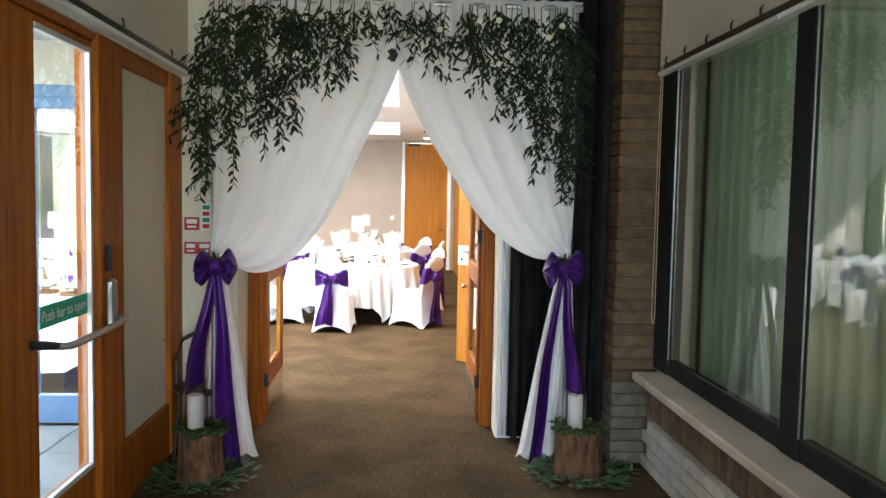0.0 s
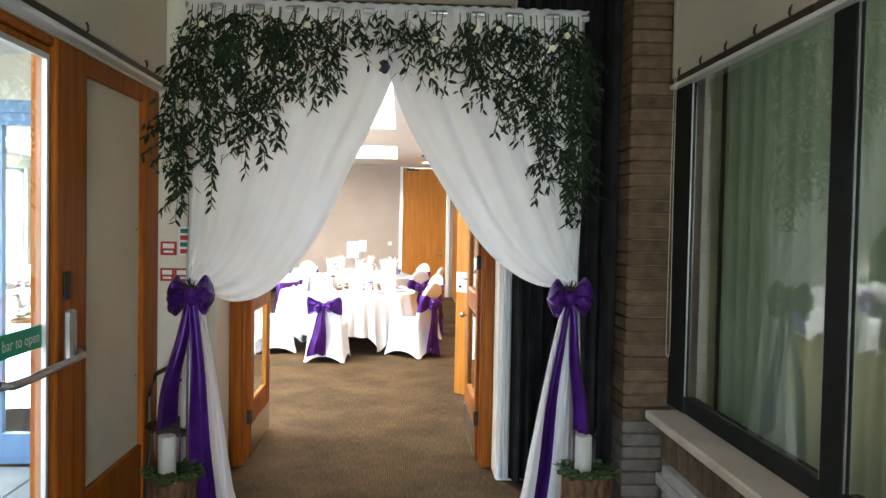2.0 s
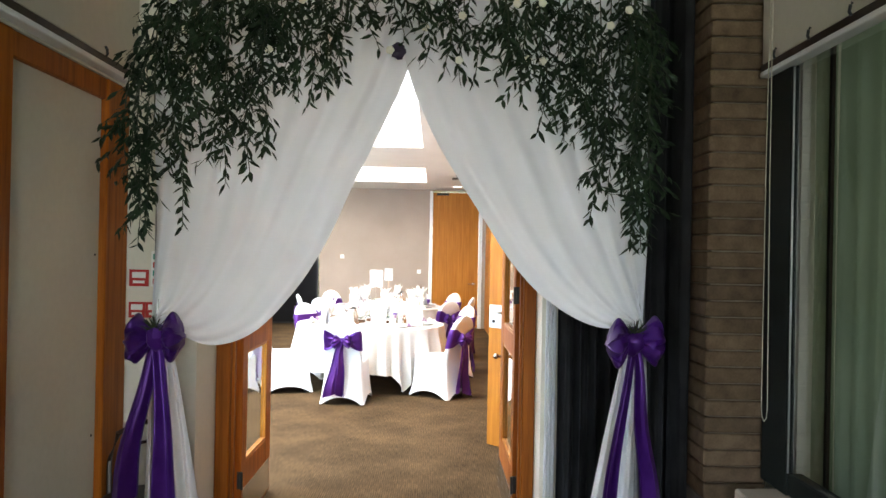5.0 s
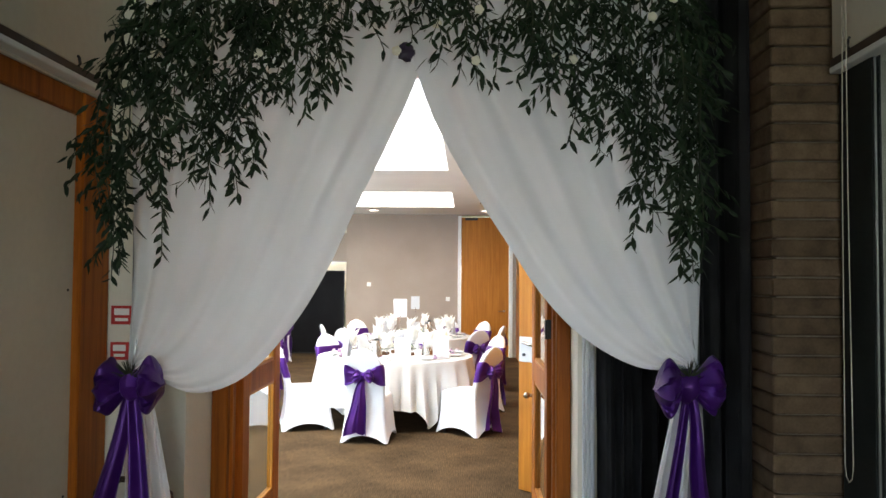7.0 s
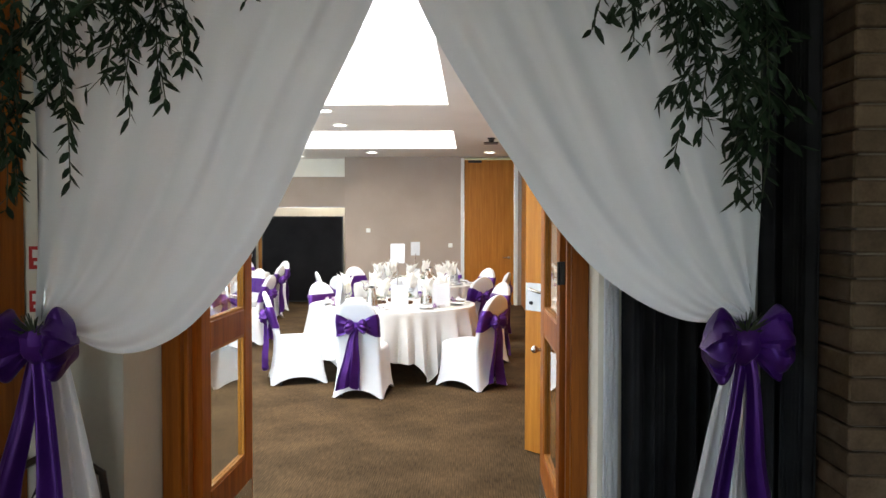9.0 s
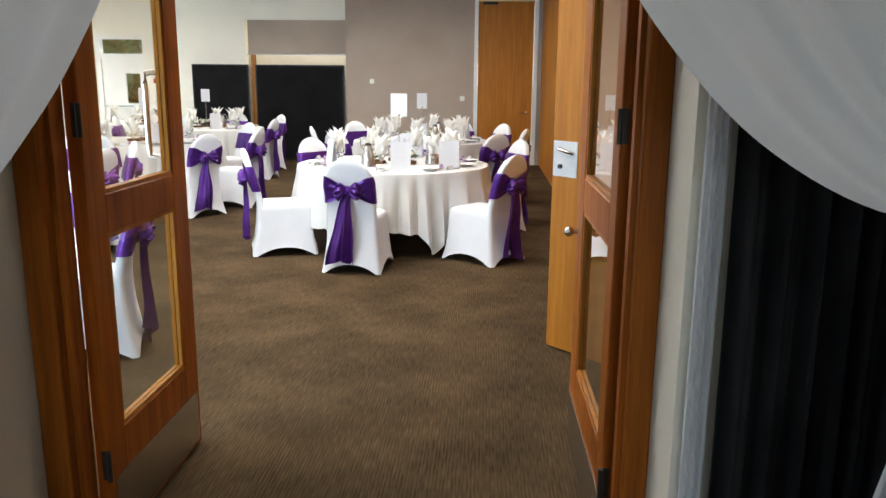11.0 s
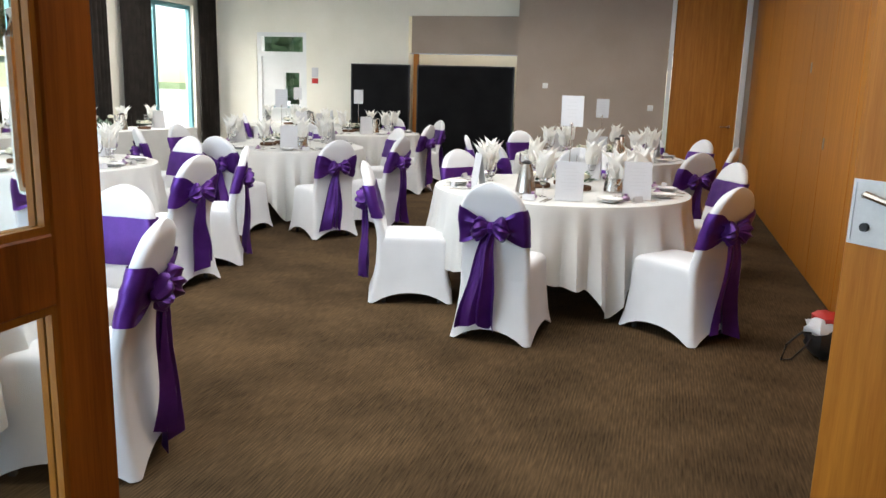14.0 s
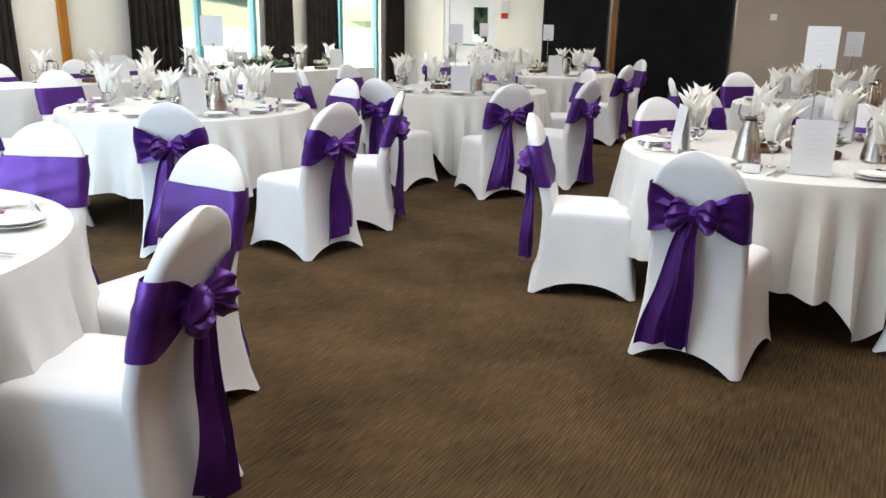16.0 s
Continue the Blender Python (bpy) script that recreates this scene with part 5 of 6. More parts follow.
for x, y, turn, seed, seats, st, face in TABLES:
    round_table(x, y, turn, seed)
    if seed == 1:
        dress(x, y, seats, seed, st, face, 0, 0, 0, ((0.14, -0.68, 6), (0.55, -0.43, 10), (-0.52, -0.40, -62), (0.15, 0.58, 170)), ((-0.17, -0.50, 200), (0.38, -0.09, 320)), (0.05, 0.03))
    else:
        dress(x, y, seats, seed, st, face, stand_at=(0.2, 0.1) if seed == 3 else (0.0, 0.0))

# long top table by the windows
lt_m = pose(-6.98, 12.2, 0, 0, 0, -5)
ttb = thing("top_table", "long top table under a white cloth by the windows", "table", m=lt_m)
for k in range(4):
    part("tabletop", box((-0.36, -3.1 + 1.36 * k, TOP - 0.04), (0.36, -3.1 + 1.36 * (k + 1) - 0.01, TOP - 0.006), 0.004), "oak", ttb, smooth=False)
    for xx in (-0.3, 0.3):
        for yy in (-3.0 + 1.36 * k, -1.85 + 1.36 * k):
            part("leg", Geo().tube([(xx, yy, 0), (xx, yy, TOP - 0.04)], 0.013, 8), "black_metal", ttb)


def long_cloth(u, v):
    s = v * 2 - 1
    y = -3.14 + 5.53 * u
    if abs(s) < 0.4:
        return (s / 0.4 * 0.37, y, TOP)
    d = (abs(s) - 0.4) / 0.6
    w = (0.022 * math.sin(u * 70) + 0.014 * math.sin(u * 113 + 2)) * d
    return (math.copysign(0.375 + 0.03 * d + w, s), y, TOP - 0.70 * d)


lc = single("tablecloth", Geo().sheet(long_cloth, 140, 20).sheet(lambda u, v: (-0.375 + 0.75 * u + 0.0, 2.392 + 0.02 * v + 0.012 * v * math.sin(u * 30), TOP - 0.70 * v), 30, 8), "cloth", "white cloth hanging to the floor over the top table", "tablecloth", "tablecloths", m=lt_m)
base = lt_m @ pose(0, 0, TOP + 0.005)
rnd = random.Random(9)
for k in range(9):
    y = -2.62 + 0.57 * k
    lay("plate", base, -0.22, y + 0.15, 90)
    lay("fork", base, -0.24, y + 0.08, 90)
    lay("knife", base, -0.24, y - 0.1, 90)
    lay("wine", base, -0.06, y - 0.1, 0)
    lay("flute", base, -0.05, y, 0)
    lay("napkin%d" % (k % 4), base, -0.05, y, 77 * k)
for y in (-1.7, -0.1, 1.55):
    lay("posy", base, 0.15, y, y * 90)
    lay("menu", base, 0.1, y + 0.35, 80)
    lay("jug", base, 0.12, y - 0.38, y * 50)


def long_arrangement(m):
    """A low spray of foliage with cream roses, on a tray."""
    r = random.Random(31)
    ar_ = thing("flower_arrangement", "long low arrangement of cream roses and dark foliage", "flowers", m=m)
    part("tray", Geo().lathe([(0.09, 0), (0.11, 0.004), (0.115, 0.03), (0.10, 0.034)], 20), "dark_wood", ar_)
    lv = Geo()
    for k in range(260):
        a_, y_ = r.random() * 6.28, r.gauss(0, 0.16)
        c_ = Vector((r.gauss(0, 0.05), y_, 0.05 + 0.09 * r.random() * max(0.2, 1 - abs(y_) * 2)))
        d_ = Vector((math.cos(a_), 0.5 * math.sin(a_) + 2.2 * y_, 0.2 + 0.7 * r.random())).normalized()
        l_ = 0.06 + 0.06 * r.random()
        w_ = d_.cross(Vector((0, 0, 1))).normalized() * l_ * 0.2
        n_ = len(lv.v)
        lv.v += [tuple(c_), tuple(c_ + d_ * l_ * 0.5 + w_), tuple(c_ + d_ * l_), tuple(c_ + d_ * l_ * 0.5 - w_)]
        lv.f.append([n_, n_ + 1, n_ + 2, n_ + 3])
    part("foliage", lv, "leaf_pale", ar_, smooth=False)
    for k in range(11):
        cx, cy, cz = r.gauss(0.02, 0.05), r.gauss(0, 0.14), 0.12 + 0.06 * r.random()
        g = Geo()
        for q in range(3):
            g.rings([[(cx + (0.016 + 0.007 * q + 0.010 * v) * math.cos(b * 0.628 + q), cy + (0.016 + 0.007 * q + 0.010 * v) * math.sin(b * 0.628 + q), cz - 0.004 * q + 0.026 * v + 0.003 * math.sin(b * 2.5)) for b in range(10)] for v in (0, 0.5, 1)], cap=False)
        g.ball((cx, cy, cz + 0.014), 0.02, 8, 6, 0.3, k)
        part("rose", g, "petal", ar_)


long_arrangement(base @ pose(0.16, 0.55, 0))

for ob in protos.values():
    for o in (*ob.children_recursive, ob):
        bpy.data.objects.remove(o)
confetti = Geo()
rnd = random.Random(2)
for x, y, turn, seed, seats, st, face in TABLES[:4]:
    for k in range(60):
        a, r = rnd.random() * 6.28, 0.35 + 0.45 * rnd.random()
        cx, cy = x + r * math.cos(a), y + r * math.sin(a)
        n = len(confetti.v)
        confetti.v += [(cx, cy, TOP + 0.0055), (cx + 0.012, cy + 0.003, TOP + 0.006), (cx + 0.010, cy + 0.013, TOP + 0.0055), (cx - 0.002, cy + 0.01, TOP + 0.006)]
        confetti.f.append([n, n + 1, n + 2, n + 3])
single("table_confetti", confetti, "satin", "purple confetti scattered over the tablecloths", "confetti", kind="stuff", smooth=False)

# ---- the draped arch ----
AY = 3.87
ar = thing("wedding_arch", "white voile draped arch on a metal pole frame", "arch", m=pose(0, 0, 0))
for x in (-0.93, 1.275):
    up = part("upright", Geo().tube([(x, AY, 0.006), (x, AY, 2.87)], 0.019, 12), "grey_metal", ar)
    part("base_plate", box((x - 0.18, AY - 0.16, 0.0), (x + 0.18, AY + 0.16, 0.006)), "black_metal", up, smooth=False)
part("crossbar", Geo().tube([(-0.97, AY, 2.865), (1.315, AY, 2.865)], 0.019, 12), "grey_metal", ar)


def swag(outer_x, inner, knot, seed, folds):
    """One half of the drape: hung from the bar, swept to the knot at the upright."""
    def fn(u, v):
        a = Vector((outer_x, 0, 2.89 + (knot[1] - 2.89) * v))
        i = spline(inner, v)
        b = Vector((i[0], 0, i[1]))
        p = a.lerp(b, u)
        gather = 0.25 + 0.75 * (1 - v) ** 0.8
        wob = math.sin(u * folds * 6.283 + 0.8 * math.sin(v * 4 + seed)) + 0.3 * math.sin(u * folds * 15 + v * 3 + seed) * (1 - v)
        depth = 0.031 * wob * gather + 0.05 * math.sin(v * math.pi) * u
        return (p.x + 0.006 * math.sin(v * 11 + u * 15), AY - 0.022 - depth * 0.75, p.z)
    return Geo().sheet(fn, 130, 60)


knot_l, knot_r = (-0.91, 1.295), (1.255, 1.315)
part("swag", swag(-0.945, [(0.30, 2.89), (0.19, 2.47), (0.080, 2.20), (-0.055, 1.93), (-0.17, 1.68), (-0.30, 1.46), (-0.48, 1.265), (-0.69, 1.205), knot_l], knot_l, 1, 5.6), "drape", ar)
part("swag", swag(1.285, [(0.08, 2.89), (0.19, 2.47), (0.295, 2.21), (0.415, 1.99), (0.535, 1.80), (0.675, 1.60), (0.85, 1.43), (1.06, 1.32), knot_r], knot_r, 5, 5.6), "drape", ar)
part("header", Geo().sheet(lambda u, v: (-0.965 + 2.275 * u, AY + 0.026 * math.cos(v * 6.283 * 0.8 - 2.2) - 0.012 + 0.006 * math.sin(u * 210), 2.875 + 0.03 * math.sin(v * 6.283 * 0.8 - 2.2) + 0.004 * math.sin(u * 170)), 160, 10), "drape", ar)


def fall(knot, x0, x1, yb, seed):
    def fn(u, v):
        top = (knot[0] + (u - 0.5) * 0.07, AY - 0.03, knot[1] - 0.01)
        k = v ** 0.85
        x = top[0] + (x0 + (x1 - x0) * u - top[0]) * k
        w = math.sin(u * 24 + seed + v) * 0.024 * (0.25 + v)
        y = top[1] + (yb - top[1]) * k + w
        pool = smoothstep(0.93, 1.0, v)
        return (x + 0.05 * pool * (u - 0.5), y - 0.05 * pool, max(0.012 + 0.012 * (1 + math.sin(u * 24)), top[2] * (1 - v) ** 1.0))
    return Geo().sheet(fn, 48, 40)


part("fall", fall(knot_l, -1.04, -0.70, 4.0, 1), "drape", ar)
part("fall", fall(knot_r, 0.985, 1.37, 3.97, 4), "drape", ar)
part("back_fall", Geo().sheet(lambda u, v: (0.915 + 0.058 * u, 4.385 + 0.01 * math.sin(u * 20 + v), 0.02 + 2.9 * v), 10, 10), "drape", ar)
dk = part("rosette", Geo().ball((0.145, AY - 0.09, 2.535), (0.035, 0.03, 0.032), 12, 8, 0.5, 3), "dark_satin", ar, "dark purple rosette")

for (kx, kz), tails in ((knot_l, ((-0.15, 0.50, 0.115), (0.08, 0.03, 0.13))), (knot_r, ((-0.15, 0.06, 0.08), (0.09, 0.48, 0.09)))):
    bw = thing("arch_bow", "large purple satin bow tying back the drape", "bow", "arch bows", m=pose(kx + (-0.04 if kx > 0 else 0.02), AY - 0.09, kz - 0.05))
    bow(bw, (0, 0, 0), 2.0, [(dx, z - kz + 0.05, w) for dx, z, w in tails], seed=int(kx * 10) + 20, loop=(0.0265, 0.053), fallen=0.010)
    sp = Geo()
    rnd = random.Random(int(kx * 7) + 30)
    for k in range(26):
        a, e = rnd.random() * 6.28, 0.2 + rnd.random() * 1.2
        d = Vector((math.cos(a) * math.cos(e), -0.4 - 0.3 * rnd.random(), abs(math.sin(a)) * 0.9 + 0.2)).normalized() * 0.075
        sp.tube([(0, -0.05, 0.03), tuple(Vector((0, -0.05, 0.03)) + d)], [0.004, 0.001], 4)
    part("thistle", sp, "stem", bw, "dark thistle sprig")["kind"] = "stuff"


# hanging ruscus
def envelope(x):
    pts = [(-1.06, 1.80), (-1.0, 1.62), (-0.88, 1.60), (-0.80, 1.84), (-0.66, 1.92), (-0.5, 1.97), (-0.40, 2.01), (-0.30, 2.24), (-0.14, 2.30), (-0.02, 2.45), (0.2, 2.51), (0.38, 2.44), (0.56, 2.29), (0.68, 2.25), (0.79, 2.06), (0.92, 1.98), (1.03, 1.86), (1.10, 1.66), (1.26, 1.64), (1.34, 1.75)]
    for (xa, za), (xb, zb) in zip(pts, pts[1:]):
        if xa <= x <= xb:
            return za + (zb - za) * (x - xa) / (xb - xa)
    return 2.0


def leaf_at(g, c, d, side, length, width, curl):
    up = d.cross(side).normalized()
    n = len(g.v)
    m1, m2 = c + d * (length * 0.35), c + d * (length * 0.7) + up * curl * 0.4
    g.v += [tuple(c), tuple(m1 + side * width), tuple(m1 - side * width), tuple(m1 + up * width * 0.3), tuple(m2 + side * width * 0.75), tuple(m2 - side * width * 0.75), tuple(m2 + up * width * 0.2), tuple(c + d * length + up * curl)]
    g.f += [[n, n + 3, n + 1], [n, n + 2, n + 3], [n + 1, n + 3, n + 6, n + 4], [n + 3, n + 2, n + 5, n + 6], [n + 4, n + 6, n + 7], [n + 6, n + 5, n + 7]]


def ruscus(x, seed, short=False):
    rnd = random.Random(seed)
    low = envelope(max(-1.05, min(1.33, x)))
    tz = 2.86 if abs(x - 0.17) < 1.1 else 2.78 - 0.25 * rnd.random()
    if short:
        low = max(low, tz - rnd.uniform(0.28, 0.5))
    else:
        low += abs(rnd.gauss(0, 0.19 if -0.9 < x < 1.2 else 0.06))
    tx = max(-0.93, min(1.28, x))
    sway = rnd.gauss(0, 0.06) if -0.9 < x < 1.15 else rnd.gauss(0, 0.02)
    pts = []
    out = rnd.uniform(0.03, 0.12)
    for i in range(9):
        f = i / 8
        pts.append(Vector((tx + (x - tx) * min(1, f * 3) + sway * f ** 1.5 + 0.02 * math.sin(f * 8 + seed) * f, AY - 0.045 - out * math.sin(f * 2.5), tz + (low - tz) * f)))
    sp = thing("ruscus_sprig", "sprig of dark green ruscus hanging from the arch", "foliage", "hanging ruscus sprigs")
    part("stem", Geo().tube(pts, [0.003] * 5 + [0.002] * 4, 5), "stem", sp)
    g = Geo()
    length = (tz - low)
    path = [tuple(q) for q in pts]

    def leaf_on(c, away):
        d = (away + Vector((rnd.gauss(0, 0.5), rnd.gauss(-0.1, 0.45), rnd.gauss(-0.55, 0.4)))).normalized()
        side = d.cross(Vector((rnd.gauss(0, 1), rnd.gauss(0, 1), rnd.gauss(0, 1)))).normalized()
        leaf_at(g, c, d, side, 0.043 + 0.030 * rnd.random(), 0.0068 + 0.0046 * rnd.random(), rnd.uniform(-0.01, 0.01))

    k, s_ = 0, 0.03 + 0.06 * rnd.random()
    while s_ < length:
        c = spline(path, s_ / length)
        leaf_on(c, Vector((0.8 if k % 2 else -0.8, 0, -0.55)))
        if rnd.random() < 0.30 and s_ < length * 0.85:
            a = Vector((rnd.choice((-1, 1)) * rnd.uniform(0.5, 1), rnd.uniform(-0.7, 0.1), -rnd.uniform(0.4, 1.1))).normalized()
            twig = rnd.uniform(0.06, 0.15)
            part("twig", Geo().tube([tuple(c), tuple(c + a * twig * 0.6), tuple(c + a * twig + Vector((0, 0, -0.02)))], 0.0014, 4), "stem", sp)
            for q in range(int(twig / 0.024) + 1):
                leaf_on(c + a * (0.02 + 0.024 * q), a * 0.6 + Vector((0.6 if q % 2 else -0.6, 0, -0.2)))
        s_ += rnd.uniform(0.014, 0.027)
        k += 1
    part("leaves", g, "leaf", sp, smooth=False)


rnd = random.Random(77)
xs = [-1.04, -1.01, -0.98, -0.95, -0.92, 1.21, 1.245, 1.27]
xs += [-0.90 + 0.62 * (k + rnd.random()) / 16 for k in range(16)] + [0.64 + 0.64 * (k + rnd.random()) / 16 for k in range(16)] + [-0.30 + 0.96 * (k + rnd.random()) / 13 for k in range(13)]
for k, x in enumerate(xs):
    ruscus(x, 100 + k)
for k in range(20):
    ruscus(-0.9 + 2.16 * (k + rnd.random()) / 20, 300 + k, True)
rnd = random.Random(5)
for k in range(16):
    x = -0.85 + 2.05 * rnd.random()
    fl = Geo()
    c = (x, AY - 0.13, 2.45 + 0.32 * rnd.random())
    for q in range(5):
        fl.ball((c[0] + 0.009 * math.cos(q * 1.26), c[1] - 0.004, c[2] + 0.009 * math.sin(q * 1.26)), (0.011, 0.006, 0.011), 7, 5)
    fl.tube([c, (c[0], AY - 0.06, c[2] + 0.02)], 0.002, 4)
    single("white_bloom", fl, "petal", "small cream bloom tucked into the ruscus", "flower", "cream blooms")


# ---- logs, candles and leaves at the feet ----
def log_stand(x, y, r, h, seed, m_turn):
    rnd = random.Random(seed)
    lg = thing("log_stand", "sawn log with rough bark and moss on top", "log", "log stands", m=pose(x, y, 0, 0, 0, m_turn))
    def ring(z, k):
        out = []
        for j in range(64):
            a = 2 * math.pi * j / 64
            q = 1 + 0.09 * noise.noise(Vector((math.cos(a) * 1.6, math.sin(a) * 1.6, z * 2 + seed))) + 0.07 * noise.noise(Vector((math.cos(a) * 9, math.sin(a) * 9, z * 7 + seed)))
            out.append((r * k * q * math.cos(a), r * k * q * math.sin(a), z))
        return out
    part("bark", Geo().rings([ring(h * i / 22, 1 - 0.05 * math.sin(math.pi * i / 22) + 0.06 * (1 - i / 22)) for i in range(23)], cap=False), "bark", lg)
    part("cut_face", Geo().lathe([(0.001, h - 0.004), (r * 0.96, h - 0.004), (r * 0.97, h - 0.012)], 32, cap=False), "cut_wood", lg)
    ms = Geo()
    for k in range(60):
        a, q = rnd.random() * 6.28, r * (0.62 + 0.42 * rnd.random())
        ms.ball((q * math.cos(a), q * math.sin(a), h + 0.004), (0.022 + 0.02 * rnd.random(), 0.022 + 0.02 * rnd.random(), 0.012 + 0.016 * rnd.random()), 7, 5, 0.5, k)
    part("moss", ms, "moss", lg)
    lv = Geo()
    for k in range(70):
        a, q = rnd.random() * 6.28, r * (0.6 + 0.5 * rnd.random())
        d = Vector((math.cos(a + rnd.gauss(0, 0.6)), math.sin(a + rnd.gauss(0, 0.6)), 0.6 * rnd.random() - 0.1)).normalized()
        leaf_at(lv, Vector((q * math.cos(a), q * math.sin(a), h + 0.018)), d, d.cross(Vector((0, 0, 1))).normalized(), 0.05, 0.011, 0.0)
    part("leaves", lv, "leaf_pale", lg, smooth=False)
    cn = thing("candle_jar", "white pillar candle in a clear glass cylinder", "candle", "candles", m=pose(x - 0.03, y, h - 0.002))
    part("jar", Geo().lathe([(0.068, 0.0), (0.07, 0.24), (0.067, 0.24), (0.065, 0.008), (0.001, 0.008)], 28), "crystal", cn, "clear glass cylinder")
    part("candle", Geo().lathe([(0.045, 0.009), (0.047, 0.012), (0.047, 0.205), (0.043, 0.212), (0.02, 0.208), (0.001, 0.207)], 28), "wax", cn)
    part("wick", Geo().tube([(0, 0, 0.205), (0.002, 0, 0.22)], 0.0015, 5), "black_metal", cn)
    wreath = Geo()
    for k in range(330):
        a, q = rnd.random() * 6.28, r * 1.1 + 0.16 * rnd.random() ** 1.4
        d = Vector((math.cos(a + rnd.gauss(0, 0.9)), math.sin(a + rnd.gauss(0, 0.9)), 0.45 * rnd.random())).normalized()
        leaf_at(wreath, Vector((q * math.cos(a), q * math.sin(a) - 0.03, 0.012 + 0.03 * rnd.random())), d, d.cross(Vector((rnd.gauss(0, 0.3), rnd.gauss(0, 0.3), 1))).normalized(), 0.06 + 0.02 * rnd.random(), 0.011, 0.006)
    single("leaf_wreath", wreath, "leaf_pale", "ring of green leaves lying round the log", "foliage", "leaf wreaths", m=pose(x, y, 0), smooth=False)


log_stand(-0.95, 3.62, 0.135, 0.29, 3, 20)
log_stand(1.335, 3.70, 0.145, 0.28, 9, 130)

# black drape behind the arch
bdp = thing("black_curtain", "black pleated curtain hanging behind the arch", "curtain")
part("leaf", Geo().sheet(lambda u, v: (0.968 + 0.632 * u + 0.004 * math.sin(v * 6), 4.31 + 0.032 * math.sin(u * 58 + 0.7 * math.sin(v * 2.5)) + 0.014 * math.sin(u * 101 + v), 0.03 + 3.1 * v), 150, 10), "black_drape", bdp)
part("leaf", Geo().sheet(lambda u, v: (1.545 + 0.02 * math.sin(u * 46 + 0.7 * math.sin(v * 2.5)), 4.06 + 0.235 * u, 0.03 + 3.1 * v), 60, 10), "black_drape", bdp)
part("rail", Geo().tube([(0.98, 4.33, 3.13), (1.6, 4.33, 3.13)], 0.012, 8), "black_metal", bdp)
single("baseboard", Geo().box((0.905, 4.40, 0), (1.08, 4.42, 0.09)).box((-1.235, 4.28, 0), (-0.885, 4.30, 0.09)), "white_paint", "white painted baseboard on the corridor end wall", "baseboard", kind="structure", smooth=False)

# fire notices on the end wall
fs = thing("fire_notices", "red fire safety notices on the cream wall", "sign")
for x0, x1, z0, z1, mt in ((-1.228, -1.13, 1.44, 1.525, "red"), (-1.228, -1.145, 1.28, 1.36, "red"), (-1.142, -1.05, 1.28, 1.36, "red"), (-1.118, -1.052, 1.44, 1.62, "white_plastic")):
    nt = part("notice", box((x0, 4.292, z0), (x1, 4.299, z1)), mt, fs, smooth=False)
    g, w, h = Geo(), x1 - x0, z1 - z0
    if mt == "red":
        g.box((x0 + w * 0.15, 4.290, z0 + h * 0.5), (x1 - w * 0.15, 4.2925, z1 - h * 0.15)).box((x0 + w * 0.2, 4.290, z0 + h * 0.18), (x1 - w * 0.2, 4.2925, z0 + h * 0.34))
        part("pictogram", g, "white_plastic", nt, "white bars", smooth=False)
    else:
        for k in range(4):
            part("pictogram", box((x0 + 0.01, 4.290, z0 + 0.012 + 0.042 * k), (x1 - 0.01, 4.2925, z0 + 0.04 + 0.042 * k)), "green" if k % 2 else "red", nt, smooth=False)

# bentwood chair behind the arch
bc = thing("bentwood_chair", "dark bentwood chair with hooped back by the wall", "chair", m=pose(-1.0, 4.08, 0, 0, 0, 0))
part("back_hoop", Geo().tube([(-0.22, 0.0, 0.44), (-0.235, 0.03, 0.6), (-0.2, 0.05, 0.73), (-0.10, 0.06, 0.785), (0.02, 0.06, 0.785), (0.12, 0.05, 0.73), (0.15, 0.03, 0.6), (0.14, 0.0, 0.44)], 0.014, 8), "dark_wood", bc)
part("inner_hoop", Geo().tube([(-0.15, 0.0, 0.44), (-0.16, 0.03, 0.58), (-0.11, 0.05, 0.68), (-0.03, 0.055, 0.70), (0.05, 0.05, 0.67), (0.08, 0.03, 0.58), (0.07, 0.0, 0.44)], 0.009, 8), "dark_wood", bc)
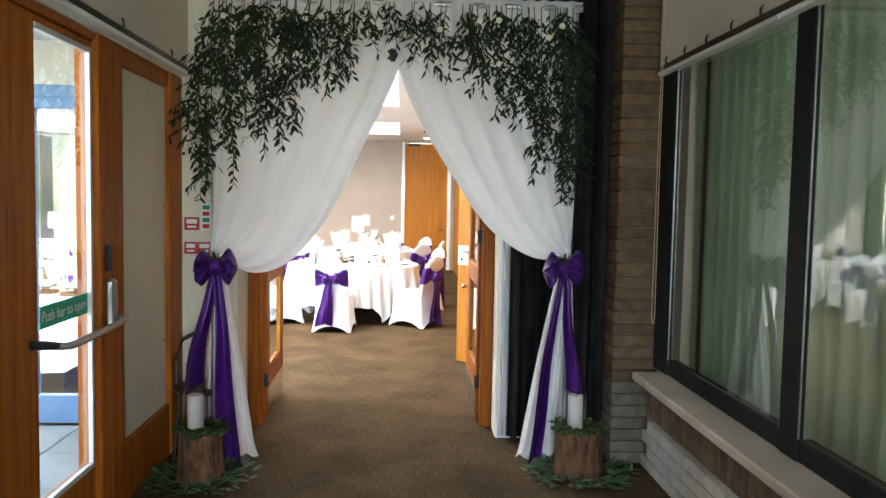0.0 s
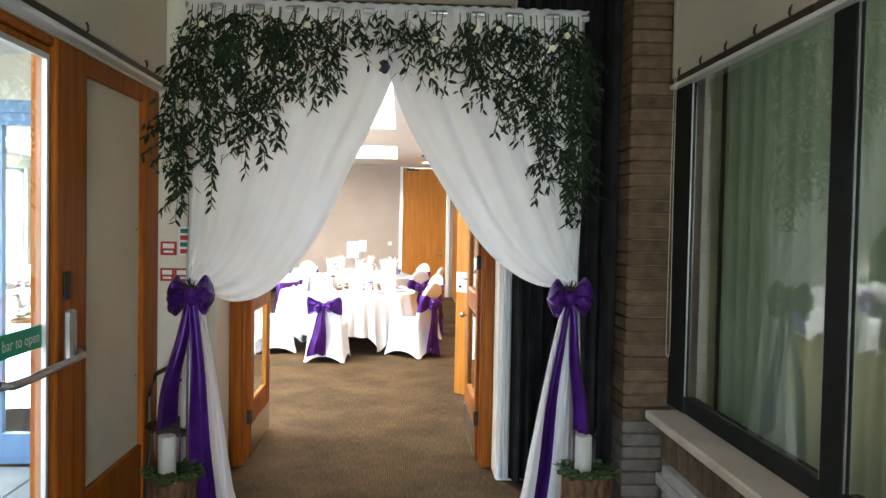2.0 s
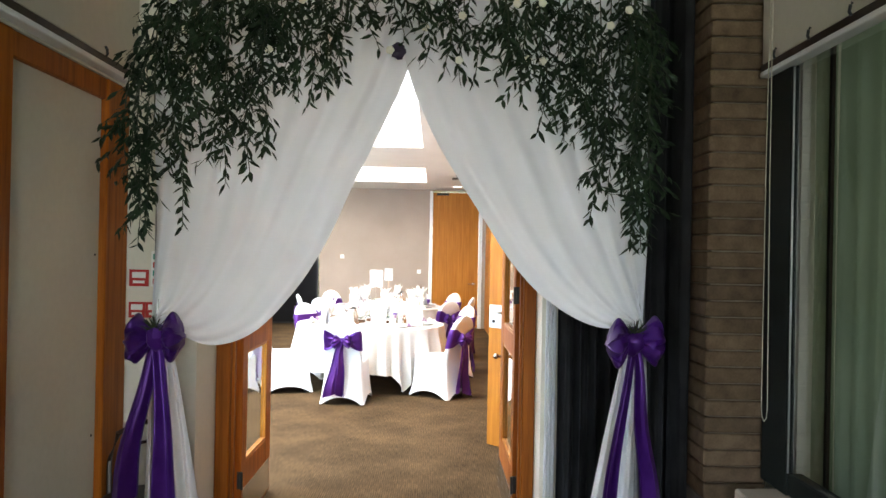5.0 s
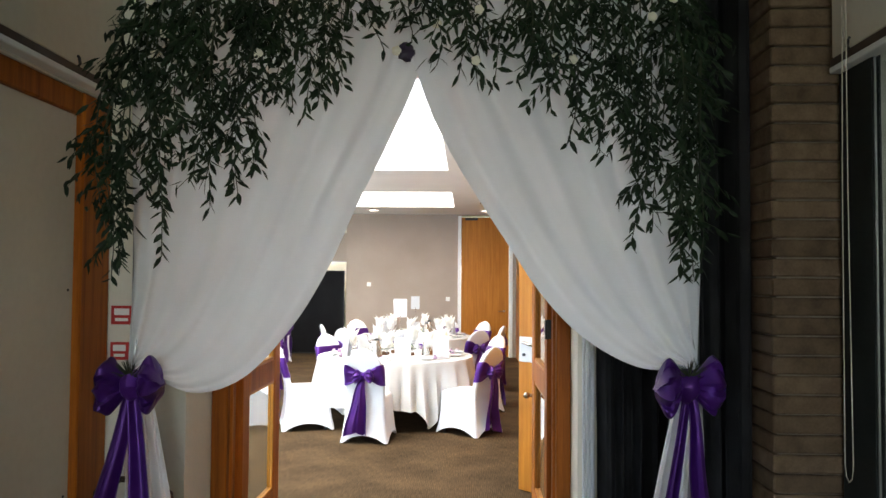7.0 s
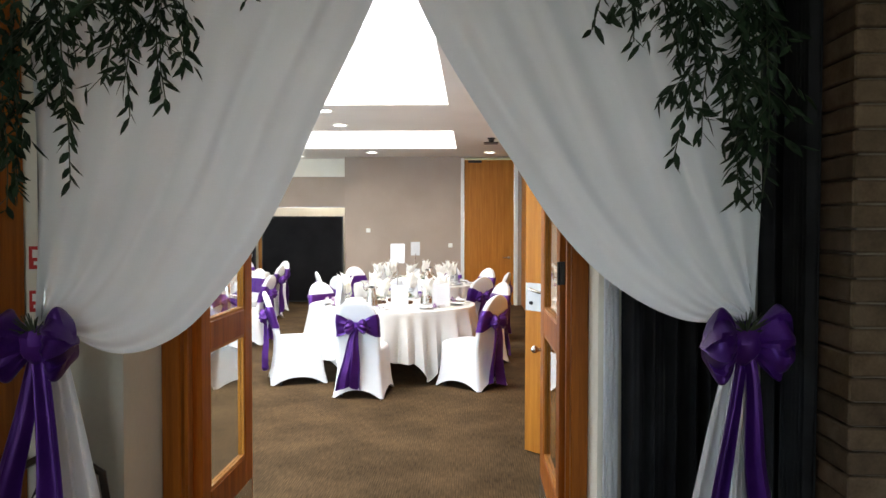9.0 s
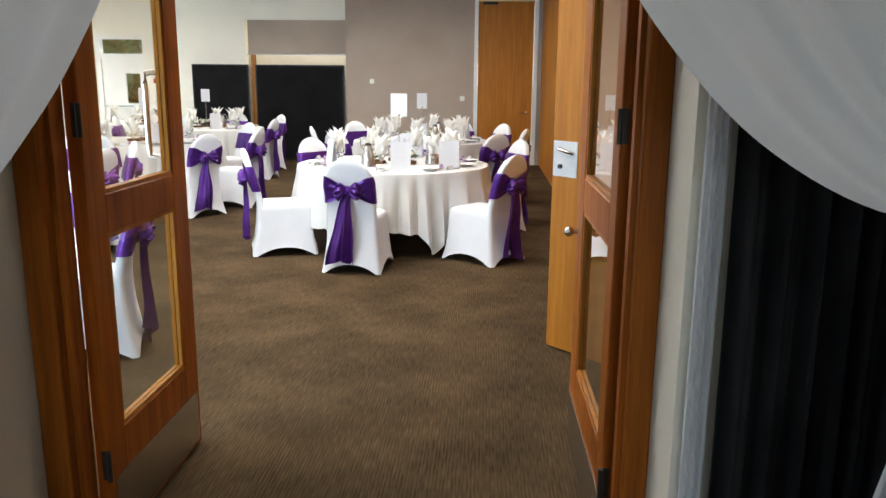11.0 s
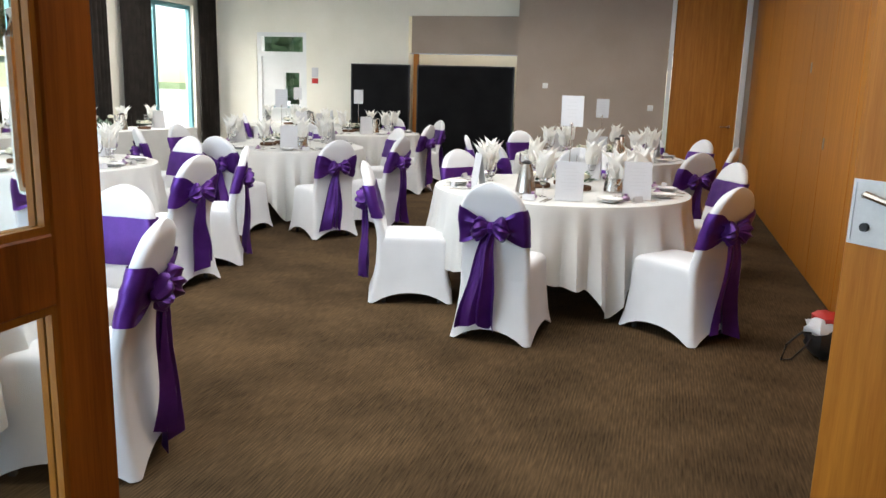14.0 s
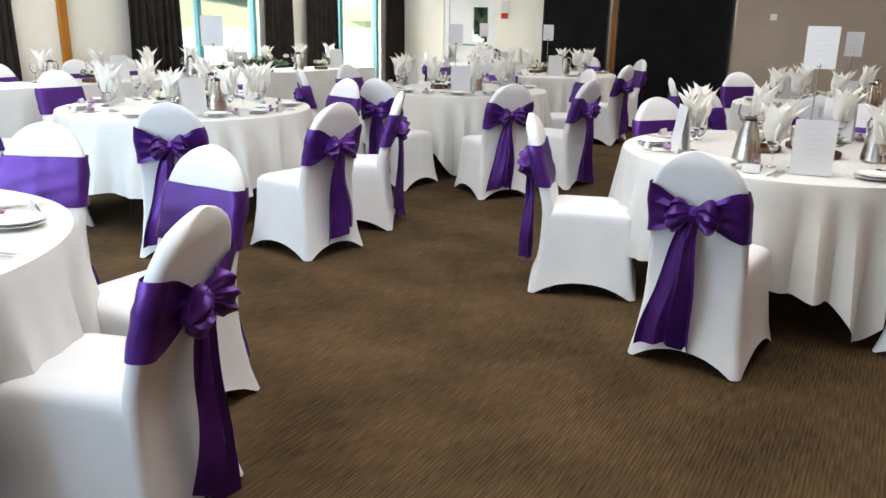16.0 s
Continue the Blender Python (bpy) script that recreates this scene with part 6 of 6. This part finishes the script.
part("seat", Geo().lathe([(0.18, 0.42), (0.19, 0.43), (0.19, 0.45), (0.17, 0.457), (0.001, 0.45)], 28, (-0.04, -0.03, 0)), "dark_wood", bc)
for x, y in ((-0.18, -0.15), (0.10, -0.15), (-0.18, 0.10), (0.10, 0.10)):
    part("leg", Geo().tube([(x * 0.9 - 0.004, y * 0.9, 0.43), (x * 1.08, y * 1.08, 0.0)], [0.014, 0.011], 8), "dark_wood", bc)

# bag on the floor by the partition
bg = thing("shopping_bag", "red, white and black bag with looped strap on the floor", "bag", m=pose(1.2, 9.0, 0, 0, 0, 15))
part("body", Geo().ball((0, 0, 0.115), (0.10, 0.13, 0.115), 14, 10, 0.3, 2), "black_metal", bg, "black crumpled bag")
part("flap", Geo().ball((-0.035, -0.01, 0.17), (0.075, 0.10, 0.07), 12, 8, 0.4, 6), "paper", bg, "white printed flap")
part("lining", Geo().ball((0.01, 0.02, 0.225), (0.07, 0.09, 0.045), 12, 8, 0.3, 9), "red", bg, "red top")
part("strap", Geo().tube([(-0.08, -0.05, 0.16), (-0.16, -0.07, 0.17), (-0.24, -0.08, 0.10), (-0.26, -0.08, 0.012), (-0.2, -0.07, 0.012), (-0.13, -0.06, 0.08), (-0.09, -0.05, 0.13)], 0.006, 6), "black_metal", bg)

# ---- pieces of the walls, last ----
z = 0.004
while z < 3.28:
    part("brick", box((1.575 + 0.002 * math.sin(z * 41), 3.868, z), (1.86, 4.36, z + 0.069), 0.006), "brick" if z > 0.5 else "brick_grey", pier, smooth=False)
    z += 0.076
for k in range(58):
    y = 3.84 - 0.076 * k
    part("soldier_brick", box((1.80 + 0.003 * math.sin(k * 5.1), y - 0.066, 0.325), (1.87, y, 0.586), 0.005), "brick", ap, smooth=False)
for c in range(4):
    for k in range(19):
        y = 3.86 - 0.235 * k - (0.117 if c % 2 else 0)
        part("brick", box((1.772 + 0.003 * math.sin(k * 3.3 + c), y - 0.225, 0.004 + 0.079 * c), (1.87, y, 0.073 + 0.079 * c), 0.005), "brick_pale", ap, smooth=False)
